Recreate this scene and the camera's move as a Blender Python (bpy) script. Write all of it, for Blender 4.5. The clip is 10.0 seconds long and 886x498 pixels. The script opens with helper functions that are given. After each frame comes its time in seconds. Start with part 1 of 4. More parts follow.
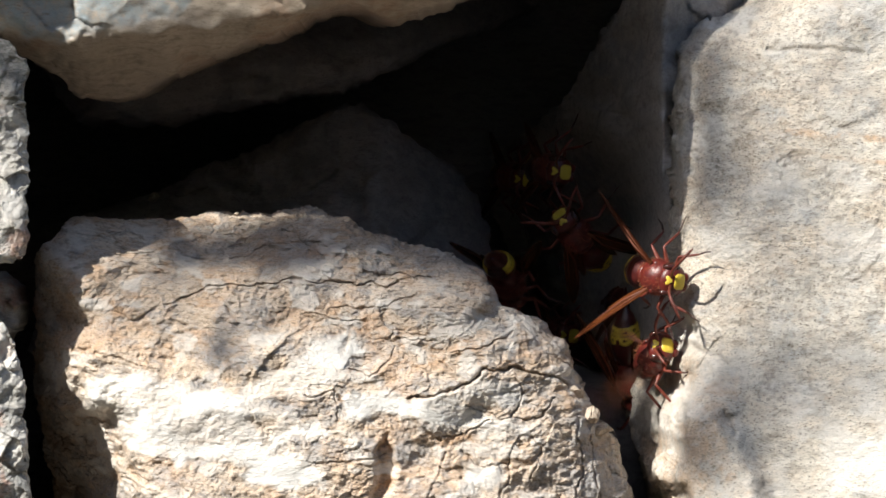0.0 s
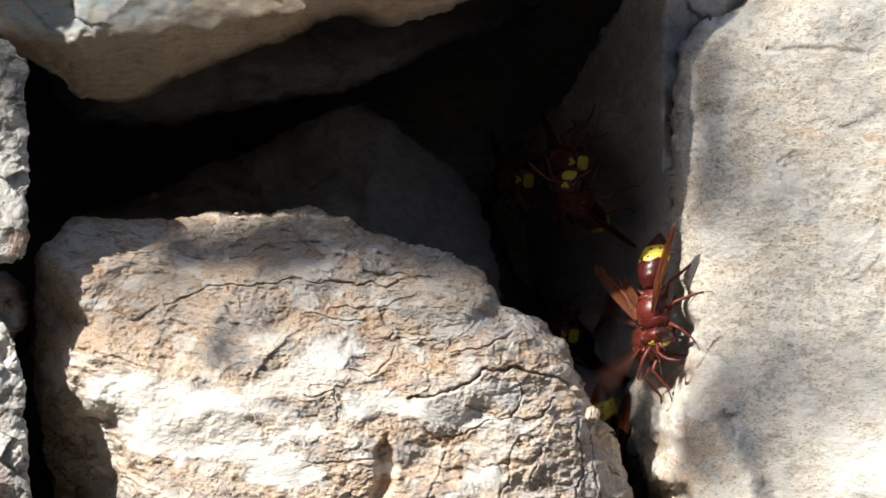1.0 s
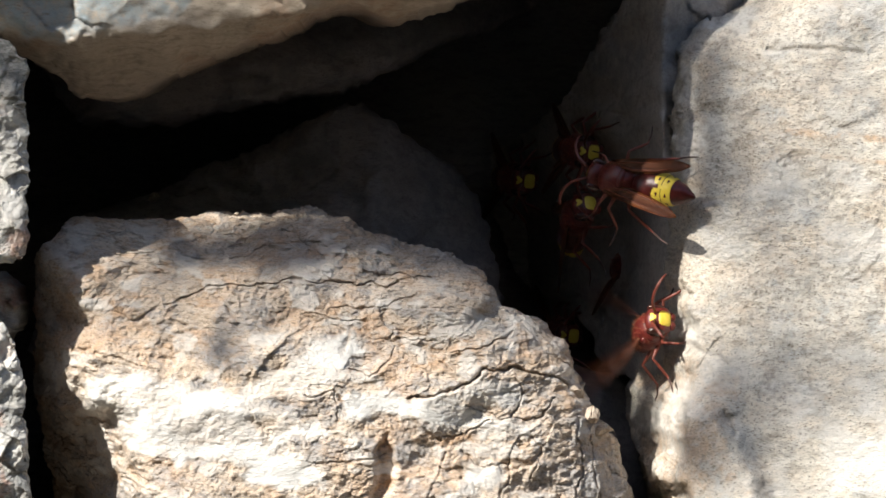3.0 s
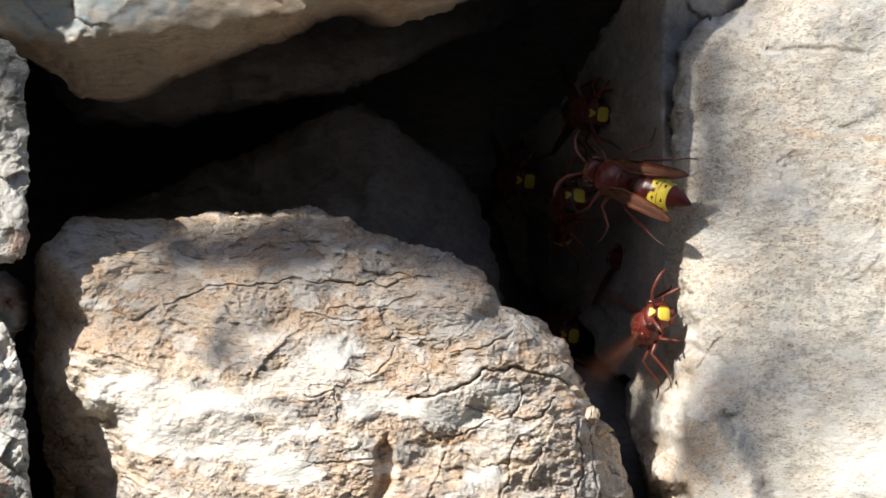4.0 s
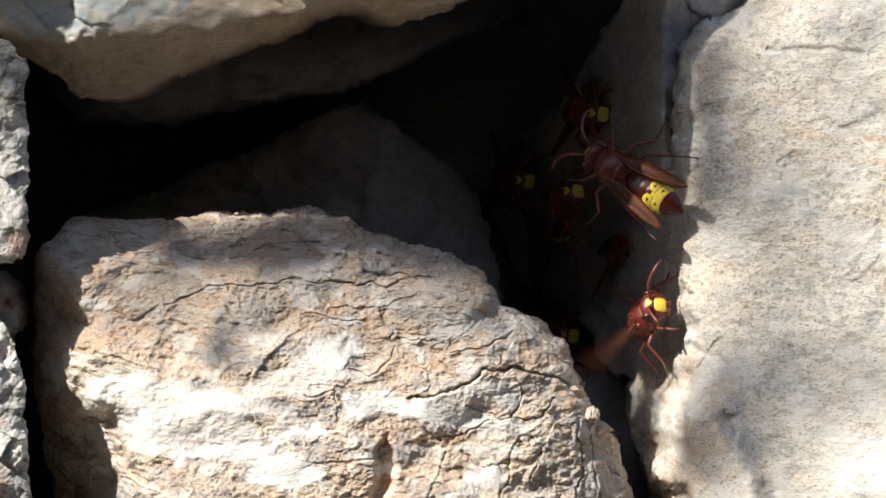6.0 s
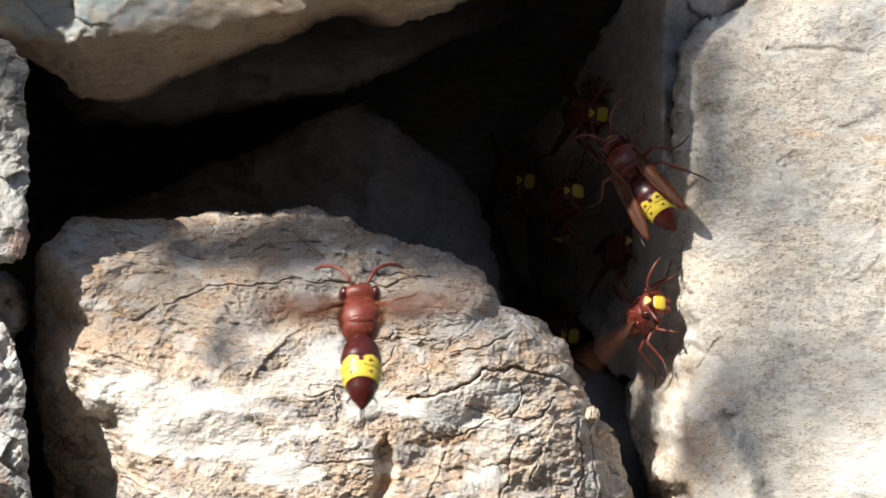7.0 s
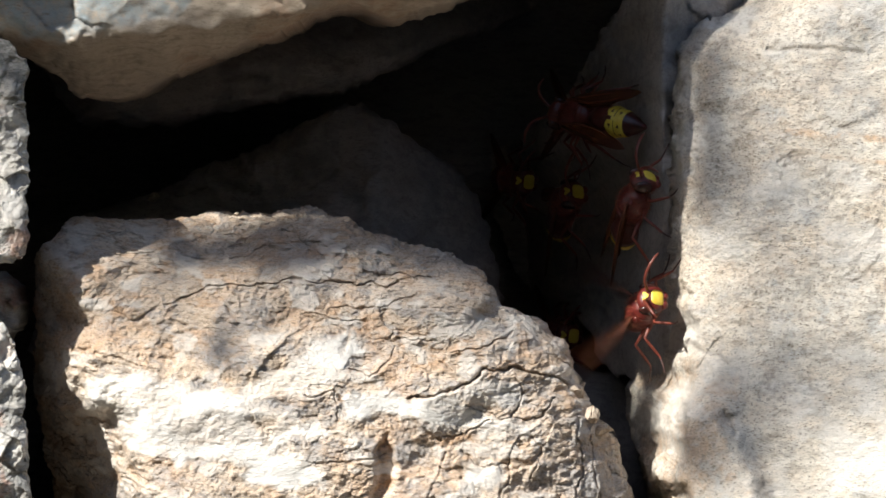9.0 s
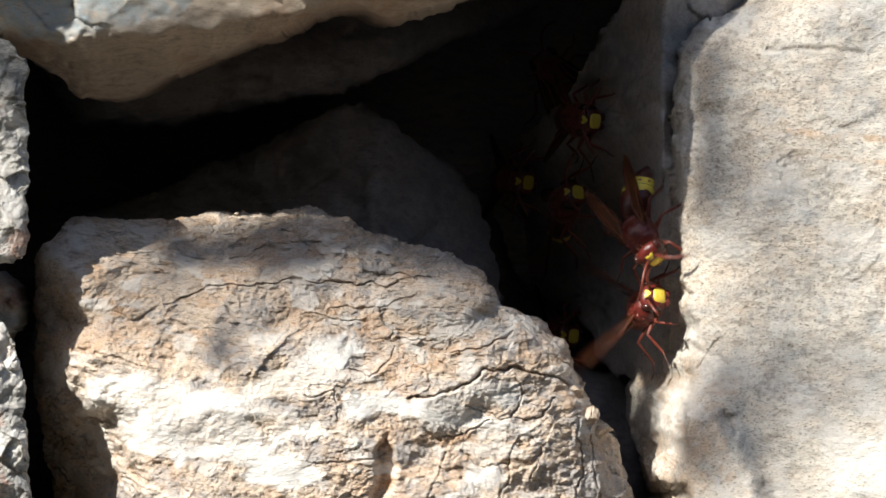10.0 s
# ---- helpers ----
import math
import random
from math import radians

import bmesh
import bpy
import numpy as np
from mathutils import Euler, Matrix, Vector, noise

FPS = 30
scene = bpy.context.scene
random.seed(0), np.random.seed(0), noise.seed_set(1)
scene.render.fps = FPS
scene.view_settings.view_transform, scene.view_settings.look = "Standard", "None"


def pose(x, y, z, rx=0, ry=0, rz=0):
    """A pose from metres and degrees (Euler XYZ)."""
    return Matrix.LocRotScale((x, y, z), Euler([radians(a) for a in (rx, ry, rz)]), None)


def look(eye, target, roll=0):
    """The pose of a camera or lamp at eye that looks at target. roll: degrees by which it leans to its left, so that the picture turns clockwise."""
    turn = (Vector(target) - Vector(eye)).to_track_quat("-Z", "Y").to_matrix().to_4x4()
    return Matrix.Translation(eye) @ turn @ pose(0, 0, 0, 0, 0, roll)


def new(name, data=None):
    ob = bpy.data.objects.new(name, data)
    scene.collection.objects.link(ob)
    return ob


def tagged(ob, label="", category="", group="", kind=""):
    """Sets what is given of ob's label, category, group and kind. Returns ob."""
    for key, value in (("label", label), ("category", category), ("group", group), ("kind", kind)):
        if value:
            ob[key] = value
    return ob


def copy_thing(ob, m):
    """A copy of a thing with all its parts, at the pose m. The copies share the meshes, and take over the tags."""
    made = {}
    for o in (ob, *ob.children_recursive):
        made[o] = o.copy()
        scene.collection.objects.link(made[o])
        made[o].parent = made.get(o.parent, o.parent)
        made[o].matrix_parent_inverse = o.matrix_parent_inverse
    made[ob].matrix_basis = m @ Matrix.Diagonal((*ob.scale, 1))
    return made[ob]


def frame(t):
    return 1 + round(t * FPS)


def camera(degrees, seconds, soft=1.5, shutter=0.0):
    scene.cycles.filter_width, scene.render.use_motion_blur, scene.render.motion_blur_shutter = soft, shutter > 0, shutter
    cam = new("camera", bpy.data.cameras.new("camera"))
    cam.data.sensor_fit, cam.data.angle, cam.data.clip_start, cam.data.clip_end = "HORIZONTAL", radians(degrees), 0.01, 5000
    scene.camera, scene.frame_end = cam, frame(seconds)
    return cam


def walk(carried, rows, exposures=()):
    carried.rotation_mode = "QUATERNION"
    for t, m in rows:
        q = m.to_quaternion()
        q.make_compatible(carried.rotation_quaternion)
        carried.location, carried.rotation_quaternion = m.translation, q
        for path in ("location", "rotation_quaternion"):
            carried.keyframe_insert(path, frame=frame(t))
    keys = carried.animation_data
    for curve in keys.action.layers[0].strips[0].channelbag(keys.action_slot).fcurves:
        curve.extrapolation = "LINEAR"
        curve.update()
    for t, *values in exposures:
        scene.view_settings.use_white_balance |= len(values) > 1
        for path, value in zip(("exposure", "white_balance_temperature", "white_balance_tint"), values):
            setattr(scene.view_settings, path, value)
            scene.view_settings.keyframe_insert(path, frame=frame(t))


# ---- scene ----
# The wall's face is the plane y = 0, x runs along it, z up, the camera looks along +y.
EYE = 0.8
cam = camera(11.19, 10.0, soft=1.65, shutter=0.45)
walk(cam, [(0.0, look((0, -EYE, 0), (0, 0, 0))), (10.0, look((0, -EYE, 0), (0, 0, 0)))],
     exposures=[(0.0, 0.77), (10.0, 0.77)])

# ---- light ----
SUN = Vector((0.60, 0.56, -0.66)).normalized()      # the way the sunlight goes
world = bpy.data.worlds.new("sky")
scene.world = world
world.use_nodes = True
wn = world.node_tree.nodes
sky = wn.new("ShaderNodeTexSky")
sky.sky_type, sky.sun_disc = "NISHITA", False
sky.sun_elevation = math.asin(-SUN.z)
sky.sun_rotation = math.atan2(-SUN.x, -SUN.y)
wn["Background"].inputs["Strength"].default_value = 0.095
world.node_tree.links.new(sky.outputs[0], wn["Background"].inputs["Color"])
sun = new("sun", bpy.data.lights.new("sun", "SUN"))
sun.data.energy, sun.data.angle, sun.data.color = 4.7, radians(0.53), (1.0, 0.955, 0.87)
sun.matrix_world = look((0, 0, 0), SUN)


# ---- numeric noise ----
def hash3(i, j, k, seed):
    i, j, k = (np.asarray(v).astype(np.int32).view(np.uint32) for v in (i, j, k))
    h = i * np.uint32(374761393) + j * np.uint32(668265263) + k * np.uint32(2147483647) + np.uint32(seed * 974711 & 0xFFFFFFFF)
    h = (h ^ (h >> np.uint32(13))) * np.uint32(1274126177)
    h = (h ^ (h >> np.uint32(16))) * np.uint32(2246822519)
    return ((h ^ (h >> np.uint32(15))) & np.uint32(0xFFFFFF)) * np.float32(1 / 0xFFFFFF)


def vnoise(x, y, z, seed=0):
    """Smooth value noise, -1 to 1."""
    x, y, z = (np.asarray(v, np.float32) for v in (x, y, z))
    flat = bool(np.ptp(z) == 0 and z.flat[0] == np.floor(z.flat[0]))
    i, j, k = np.floor(x), np.floor(y), np.floor(z)
    fx, fy, fz = x - i, y - j, z - k
    sx, sy, sz = (f * f * f * (f * (f * 6 - 15) + 10) for f in (fx, fy, fz))
    out = 0
    for a in (0, 1):
        for b in (0, 1):
            for c in (0,) if flat else (0, 1):
                w = (sx if a else 1 - sx) * (sy if b else 1 - sy) * (sz if c else 1 - sz)
                out = out + w * hash3(i + a, j + b, k + c, seed)
    return out * 2 - 1


def fbm(x, y, z, octaves=4, seed=0, gain=0.5):
    out, amp = 0, 1.0
    for o in range(octaves):
        out = out + amp * vnoise(x * 2 ** o + 7.3 * o, y * 2 ** o, z * 2 ** o - 3.0 * o, seed + o)
        amp *= gain
    return out


def cells(x, z, seed=0):
    """Cell noise in a plane: distances to the nearest two seeds, a random number of the cell and the offset from its seed."""
    i, j = np.floor(x), np.floor(z)
    d1 = np.full(x.shape, 9.0)
    d2 = d1.copy()
    ident, ox, oz = (np.zeros(x.shape) for _ in range(3))
    for a in (-1, 0, 1):
        for b in (-1, 0, 1):
            ci, cj = i + a, j + b
            px, pz = ci + hash3(ci, cj, cj * 0, seed), cj + hash3(ci, cj, cj * 0 + 1, seed)
            d = np.hypot(x - px, z - pz)
            near = d < d1
            d2 = np.where(near, d1, np.minimum(d2, d))
            d1 = np.where(near, d, d1)
            ident = np.where(near, hash3(ci, cj, cj * 0 + 2, seed), ident)
            ox, oz = np.where(near, x - px, ox), np.where(near, z - pz, oz)
    return d1, d2, ident, ox, oz


def smax(values, k):
    """Smooth maximum, k millimetres wide."""
    top = np.max(values, axis=0)
    return top + k * np.log(sum(np.exp((v - top) / k) for v in values))


def step(a, b, v):
    f = np.clip((v - a) / (b - a), 0, 1)
    return f * f * (3 - 2 * f)


def line_distance(x, z, pts):
    """Distance to a run of straight pieces."""
    best = np.full(x.shape, 1e9)
    for (ax, az), (bx, bz) in zip(pts, pts[1:]):
        dx, dz = bx - ax, bz - az
        f = np.clip(((x - ax) * dx + (z - az) * dz) / (dx * dx + dz * dz), 0, 1)
        best = np.minimum(best, np.hypot(x - ax - f * dx, z - az - f * dz))
    return best


def facets(x, z, size, seed, tilt, lift):
    """Broken facets: each cell a little plane of its own. Returns the relief and the distance to the joints."""
    d1, d2, ident, ox, oz = cells(x / size, z / size, seed)
    a = ident * 40.0
    return (np.sin(a) * ox + np.cos(a * 1.7) * oz) * tilt * size + (ident - 0.5) * lift, (d2 - d1) * size


# ---- materials ----
def material(name, rough=0.8, spec=0.3):
    m = bpy.data.materials.new(name)
    m.use_nodes = True
    nt = m.node_tree
    p = nt.nodes["Principled BSDF"]
    p.inputs["Roughness"].default_value = rough
    p.inputs["Specular IOR Level"].default_value = spec
    return m, nt, p


def node(nt, kind, **values):
    n = nt.nodes.new(kind)
    for k, v in values.items():
        n.inputs[k.replace("_", " ")].default_value = v
    return n


def mixed(nt, factor, a, b, blend="MIX"):
    n = nt.nodes.new("ShaderNodeMix")
    n.data_type, n.blend_type = "RGBA", blend
    for socket, v in ((n.inputs[0], factor), (n.inputs[6], a), (n.inputs[7], b)):
        if isinstance(v, bpy.types.NodeSocket):
            nt.links.new(v, socket)
        else:
            socket.default_value = v if isinstance(v, (int, float)) else (*v, 1.0)
    return n.outputs[2]


def ramp(nt, value, lo, hi):
    n = nt.nodes.new("ShaderNodeMapRange")
    n.interpolation_type = "SMOOTHSTEP"
    nt.links.new(value, n.inputs[0])
    n.inputs[1].default_value, n.inputs[2].default_value = lo, hi
    return n.outputs[0]


def grain(nt, scale, detail=4.0, rough=0.6, stretch=(1, 1, 1), distortion=0.0):
    """Noise in millimetres: a scale of 1 has grains about 1 mm wide."""
    co = nt.nodes.new("ShaderNodeTexCoord")
    mp = nt.nodes.new("ShaderNodeMapping")
    mp.inputs["Scale"].default_value = tuple(1000.0 * scale * s for s in stretch)
    nt.links.new(co.outputs["Object"], mp.inputs[0])
    n = node(nt, "ShaderNodeTexNoise", Scale=1.0, Detail=detail, Roughness=rough, Distortion=distortion)
    nt.links.new(mp.outputs[0], n.inputs["Vector"])
    return n.outputs["Fac"]


def mask(nt, name):
    a = nt.nodes.new("ShaderNodeAttribute")
    a.attribute_name = name
    return a.outputs["Fac"]


def times(nt, a, b):
    n = nt.nodes.new("ShaderNodeMath")
    n.operation = "MULTIPLY"
    for s, v in zip(n.inputs, (a, b)):
        if isinstance(v, bpy.types.NodeSocket):
            nt.links.new(v, s)
        else:
            s.default_value = v
    return n.outputs[0]


def relief(nt, p, heights, distance=0.0004):
    """Stacks bumps: (height socket, strength)."""
    last = None
    for h, s in heights:
        b = node(nt, "ShaderNodeBump", Strength=s, Distance=distance)
        nt.links.new(h, b.inputs["Height"])
        if last:
            nt.links.new(last, b.inputs["Normal"])
        last = b.outputs[0]
    nt.links.new(last, p.inputs["Normal"])


def stone(name, pale, mid, dark, grey=(0.24, 0.25, 0.26), rust=(0.36, 0.17, 0.08), stretch=(0.5, 1, 1.6), bump=0.6, pits=0.5, rough=0.85, mottle=0.0):
    """Stone of three mixed tones; meshes may carry masks for quartz, grey veins, rust and cracks."""
    m, nt, p = material(name, rough, 0.25)
    broad = ramp(nt, grain(nt, 0.06, 5, 0.62, stretch, 0.6), 0.35, 0.68)
    fine = grain(nt, 0.5, 6, 0.7, stretch)
    tiny = grain(nt, 2.6, 3, 0.7, stretch)
    c = mixed(nt, broad, mid, pale)
    c = mixed(nt, times(nt, ramp(nt, fine, 0.47, 0.66), 0.75), c, dark)
    if mottle:
        c = mixed(nt, times(nt, ramp(nt, grain(nt, 0.17, 6, 0.72, (0.8, 1, 1.3), 1.2), 0.50, 0.62), mottle), c, rust)
        c = mixed(nt, times(nt, ramp(nt, grain(nt, 0.23, 6, 0.74, (0.7, 1, 1.3), 1.0), 0.52, 0.63), mottle), c, grey)
        c = mixed(nt, times(nt, ramp(nt, grain(nt, 0.125, 6, 0.72, (0.9, 1, 1.4), 1.5), 0.54, 0.64), mottle), c, (0.76, 0.72, 0.655))
    c = mixed(nt, times(nt, mask(nt, "grey"), ramp(nt, grain(nt, 0.35, 5, 0.7), 0.3, 0.6)), c, grey)
    c = mixed(nt, times(nt, mask(nt, "rust"), ramp(nt, grain(nt, 0.3, 5, 0.7), 0.32, 0.62)), c, rust)
    c = mixed(nt, times(nt, ramp(nt, tiny, 0.53, 0.66), pits), c, tuple(v * 0.55 for v in dark))
    c = mixed(nt, times(nt, ramp(nt, grain(nt, 1.1, 5, 0.75, stretch, 0.8), 0.54, 0.68), 0.6), c, tuple(v * 0.7 for v in dark))
    white = mixed(nt, ramp(nt, grain(nt, 0.12, 5, 0.65, (1, 1, 1), 0.5), 0.40, 0.72), (0.76, 0.74, 0.70), (0.60, 0.585, 0.555))
    c = mixed(nt, times(nt, mask(nt, "quartz"), ramp(nt, grain(nt, 0.28, 5, 0.65), 0.02, 0.34)), c, white)
    c = mixed(nt, times(nt, mask(nt, "crack"), 0.6), c, (0.14, 0.10, 0.075))
    nt.links.new(c, p.inputs["Base Color"])
    relief(nt, p, [(fine, bump), (tiny, bump * 0.7)])
    return m


TAN = stone("tan_limestone", (0.70, 0.595, 0.495), (0.58, 0.475, 0.375), (0.38, 0.295, 0.22), grey=(0.33, 0.33, 0.335), rust=(0.56, 0.365, 0.225), bump=0.9, pits=0.85, mottle=0.55)
CREAM = stone("cream_limestone", (0.815, 0.75, 0.645), (0.715, 0.66, 0.575), (0.44, 0.39, 0.325), grey=(0.50, 0.495, 0.475), rust=(0.52, 0.30, 0.14), stretch=(0.5, 1, 1.5), pits=1.0, bump=1.0, mottle=0.16)
SLATE = stone("blue_grey_and_tan_stone", (0.56, 0.475, 0.385), (0.485, 0.41, 0.325), (0.33, 0.275, 0.215), grey=(0.36, 0.42, 0.45), pits=0.2, bump=0.25, rough=0.7)
LICHEN = stone("lichened_grey_stone", (0.52, 0.50, 0.45), (0.35, 0.345, 0.33), (0.16, 0.16, 0.15), rust=(0.45, 0.18, 0.1))
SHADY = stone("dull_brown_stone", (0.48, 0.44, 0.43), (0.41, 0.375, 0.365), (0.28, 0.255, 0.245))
BROWNISH = stone("brown_grey_stone", (0.54, 0.495, 0.46), (0.45, 0.415, 0.38), (0.30, 0.27, 0.245))
DULL = stone("dull_grey_brown_stone", (0.50, 0.455, 0.45), (0.42, 0.38, 0.375), (0.30, 0.27, 0.265))
EARTH = stone("dark_earth", (0.13, 0.11, 0.08), (0.10, 0.085, 0.06), (0.06, 0.05, 0.04))


# ---- stones ----
def mesh_from(name, verts, faces, mats, smooth=True):
    me = bpy.data.meshes.new(name)
    me.from_pydata(verts, [], faces)
    for m in mats:
        me.materials.append(m)
    me.polygons.foreach_set("use_smooth", [smooth] * len(me.polygons))
    me.update()
    return me


def rock(name, outline, front, back, mat, n=200, seed=1, rough_edge=0.8, roll=6.0, rim=26, taper=0.85, slump=(0, 0)):
    """A stone in millimetres: a rounded outline in x and z, a front surface front(x, z) -> depth and masks, and a body that runs back to the depth `back`."""
    pts = np.array(outline, float)
    c = np.array([(pts[:, 0].min() + pts[:, 0].max()) / 2, (pts[:, 1].min() + pts[:, 1].max()) / 2])
    # the outline as a radius round the centre
    ring = np.concatenate([pts, pts[:1]])
    fine = np.concatenate([a + (b - a) * np.linspace(0, 1, 60, endpoint=False)[:, None] for a, b in zip(ring, ring[1:])]) - c
    ang, rad = np.arctan2(fine[:, 1], fine[:, 0]), np.hypot(fine[:, 0], fine[:, 1])
    order = np.argsort(ang)
    grid = np.linspace(-np.pi, np.pi, 1441)
    R = np.interp(grid, ang[order], rad[order], period=2 * np.pi)
    w = np.hanning(9)
    R = np.convolve(np.concatenate([R[-12:], R, R[:12]]), w / w.sum(), "same")[12:-12]
    ex, ez = c[0] + R * np.cos(grid), c[1] + R * np.sin(grid)
    R = R + rough_edge * fbm(ex / 9, ez / 9, ex * 0, 5, seed + 40, 0.6) + 0.4 * rough_edge * fbm(ex / 2, ez / 2, ex * 0, 3, seed + 41)
    R[-1] = R[0]
    # a square sheet drawn into the outline
    u = np.linspace(-1, 1, n)
    U, V = np.meshgrid(u, u)
    dx, dz = U * np.sqrt(1 - V * V / 2), V * np.sqrt(1 - U * U / 2)
    r, th = np.hypot(dx, dz), np.arctan2(dz, dx)
    rr = np.interp(th, grid, R)
    x, z = c[0] + r * rr * np.cos(th), c[1] + r * rr * np.sin(th)
    y, masks = front(x, z)
    y = y + roll * (1 - np.sqrt(np.clip(1 - np.clip(r, 0, 1) ** 14, 0, 1)))
    y = np.minimum(y, back - 4)
    lump = 0.55 * np.clip(r, 0, 1) ** 5
    x = x + lump * fbm(x / 3.5, y / 3.5, z / 3.5, 4, seed + 50, 0.6)
    z = z + lump * fbm(x / 3.5 + 9, y / 3.5, z / 3.5, 4, seed + 51, 0.6)
    verts = [np.stack([x, y, z], -1).reshape(-1, 3)]
    idx = np.arange(n * n).reshape(n, n)
    faces = [np.stack([idx[:-1, :-1], idx[:-1, 1:], idx[1:, 1:], idx[1:, :-1]], -1).reshape(-1, 4)]
    edge = np.concatenate([idx[0, :-1], idx[:-1, -1], idx[-1, :0:-1], idx[:0:-1, 0]])
    ex, ey, ez = x.ravel()[edge], y.ravel()[edge], z.ravel()[edge]
    prev, base = edge, n * n
    for k in range(1, rim + 1):
        f = k / rim
        s = 1 - (1 - taper) * f ** 2
        yy = ey + (back - ey) * f
        bump = 1 + 0.03 * fbm(ex / 14, yy / 14, ez / 14, 3, seed + 60) + 0.012 * fbm(ex / 4, yy / 4, ez / 4, 4, seed + 61)
        vx = c[0] + (ex - c[0]) * s * (1 + (bump - 1) * min(1, 3 * f)) + slump[0] * f
        vz = c[1] + (ez - c[1]) * s * (1 + (bump - 1) * min(1, 3 * f)) + slump[1] * f
        verts.append(np.stack([vx, yy, vz], -1))
        cur = base + np.arange(len(edge))
        faces.append(np.stack([prev, cur, np.roll(cur, -1), np.roll(prev, -1)], -1))
        prev, base = cur, base + len(edge)
    verts.append(np.array([[c[0] + slump[0], back + 6.0, c[1] + slump[1]]]))
    cap = np.stack([prev, np.full(len(prev), base), np.full(len(prev), base), np.roll(prev, -1)], -1)[:, [0, 1, 3]]
    V3 = np.concatenate(verts) * 0.001
    F = [tuple(f) for f in np.concatenate(faces).tolist()] + [tuple(f) for f in cap.tolist()]
    me = mesh_from(name, V3.tolist(), F, [mat])
    for key in ("quartz", "grey", "rust", "crack"):
        full = np.zeros(len(V3), np.float32)
        if key in masks:
            full[:n * n] = masks[key].ravel()
            full[n * n:-1] = np.tile(masks[key].ravel()[edge], rim)
        me.attributes.new(key, "FLOAT", "POINT").data.foreach_set("value", np.clip(full, 0, 1))
    return new(name, me)


def blob(x, z, cx, cz, rx, rz, seed, turn=0.0, edge=0.5):
    """A stain with a ragged rim, 0 to 1."""
    a = math.radians(turn)
    px, pz = (x - cx) * math.cos(a) + (z - cz) * math.sin(a), -(x - cx) * math.sin(a) + (z - cz) * math.cos(a)
    d = np.hypot(px / rx, pz / rz) + 0.45 * fbm(x / 6, z / 6, x * 0, 5, seed, 0.6)
    return 1 - step(1 - edge * 0.5, 1 + edge * 0.5, d)


def on_block(u, v):
    """Millimetres on the front of the big block; u and v run right and down over the wall's face in steps of 0.1 mm, seen from the eye."""
    return (u - 784) * 0.0989, (441 - v) * 0.0989


def patch(x, z, pts, seed, soft=0.8, ragged=1.2, size=5.0):
    """A stain or vein within a rough run of corners, with a ragged rim, 0 to 1."""
    px = x + ragged * fbm(x / size, z / size, x * 0, 5, seed, 0.6)
    pz = z + ragged * fbm(x / size + 7, z / size, x * 0, 5, seed + 1, 0.6)
    ring = pts + pts[:1]
    inside = np.zeros(x.shape, bool)
    for (ax, az), (bx, bz) in zip(ring, ring[1:]):
        if az != bz:
            inside ^= ((az > pz) != (bz > pz)) & (px < (bx - ax) * (pz - az) / (bz - az) + ax)
    d = line_distance(px, pz, ring)
    return step(soft, -soft, np.where(inside, -d, d))


def corners(*uv):
    return [on_block(u, v) for u, v in zip(uv[::2], uv[1::2])]


LEDGE_CRACKS = [corners(372, 508, 450, 505, 520, 498, 600, 500, 705, 503), corners(290, 535, 330, 527, 372, 506), corners(535, 553, 600, 563, 650, 568),
                corners(590, 546, 650, 548, 720, 530, 735, 524), corners(640, 482, 760, 492), corners(400, 460, 470, 432, 560, 428)]
BLOCK_CRACKS = [corners(725, 708, 790, 692, 832, 670, 862, 655), corners(862, 655, 905, 652, 960, 662, 1012, 684), corners(822, 716, 870, 733, 925, 744, 962, 742, 985, 708),
                corners(905, 738, 925, 700, 912, 668), corners(765, 776, 815, 770, 862, 748), corners(560, 816, 620, 812, 680, 806), corners(170, 626, 215, 632, 252, 650, 278, 655),
                corners(215, 850, 272, 868), corners(798, 622, 850, 612, 892, 600, 905, 590), corners(620, 655, 655, 665, 690, 640, 702, 615)]
FLANK_CRACKS = [corners(905, 800, 898, 850, 880, 900), corners(1022, 740, 1032, 820, 1020, 900), corners(1046, 775, 1052, 830, 1064, 900), corners(792, 800, 770, 850, 740, 900),
                corners(940, 770, 958, 800, 940, 850), corners(545, 702, 590, 692, 602, 742), corners(402, 545, 420, 572), corners(300, 566, 332, 576), corners(700, 596, 760, 606),
                corners(780, 640, 800, 655), corners(820, 800, 850, 826, 905, 820)]
QUARTZ = [corners(622, 588, 642, 624, 604, 660, 592, 690, 530, 688, 452, 702, 438, 742, 505, 742, 545, 762, 535, 790, 480, 802, 560, 808, 588, 838, 540, 862, 470, 862, 440, 842),
          corners(470, 862, 400, 812, 285, 803, 225, 782, 196, 742, 165, 735, 150, 690, 200, 676, 310, 664, 352, 690, 410, 702, 470, 672, 522, 636, 556, 598, 622, 588, 600, 660, 500, 700, 440, 740, 480, 800),
          corners(606, 690, 680, 688, 735, 718, 802, 696, 842, 732, 905, 752, 985, 770, 880, 768, 780, 748, 740, 746, 680, 738, 622, 726), corners(808, 690, 850, 665, 900, 672, 922, 716, 900, 728, 846, 716),
          corners(815, 805, 850, 790, 892, 830, 880, 862, 830, 872)]
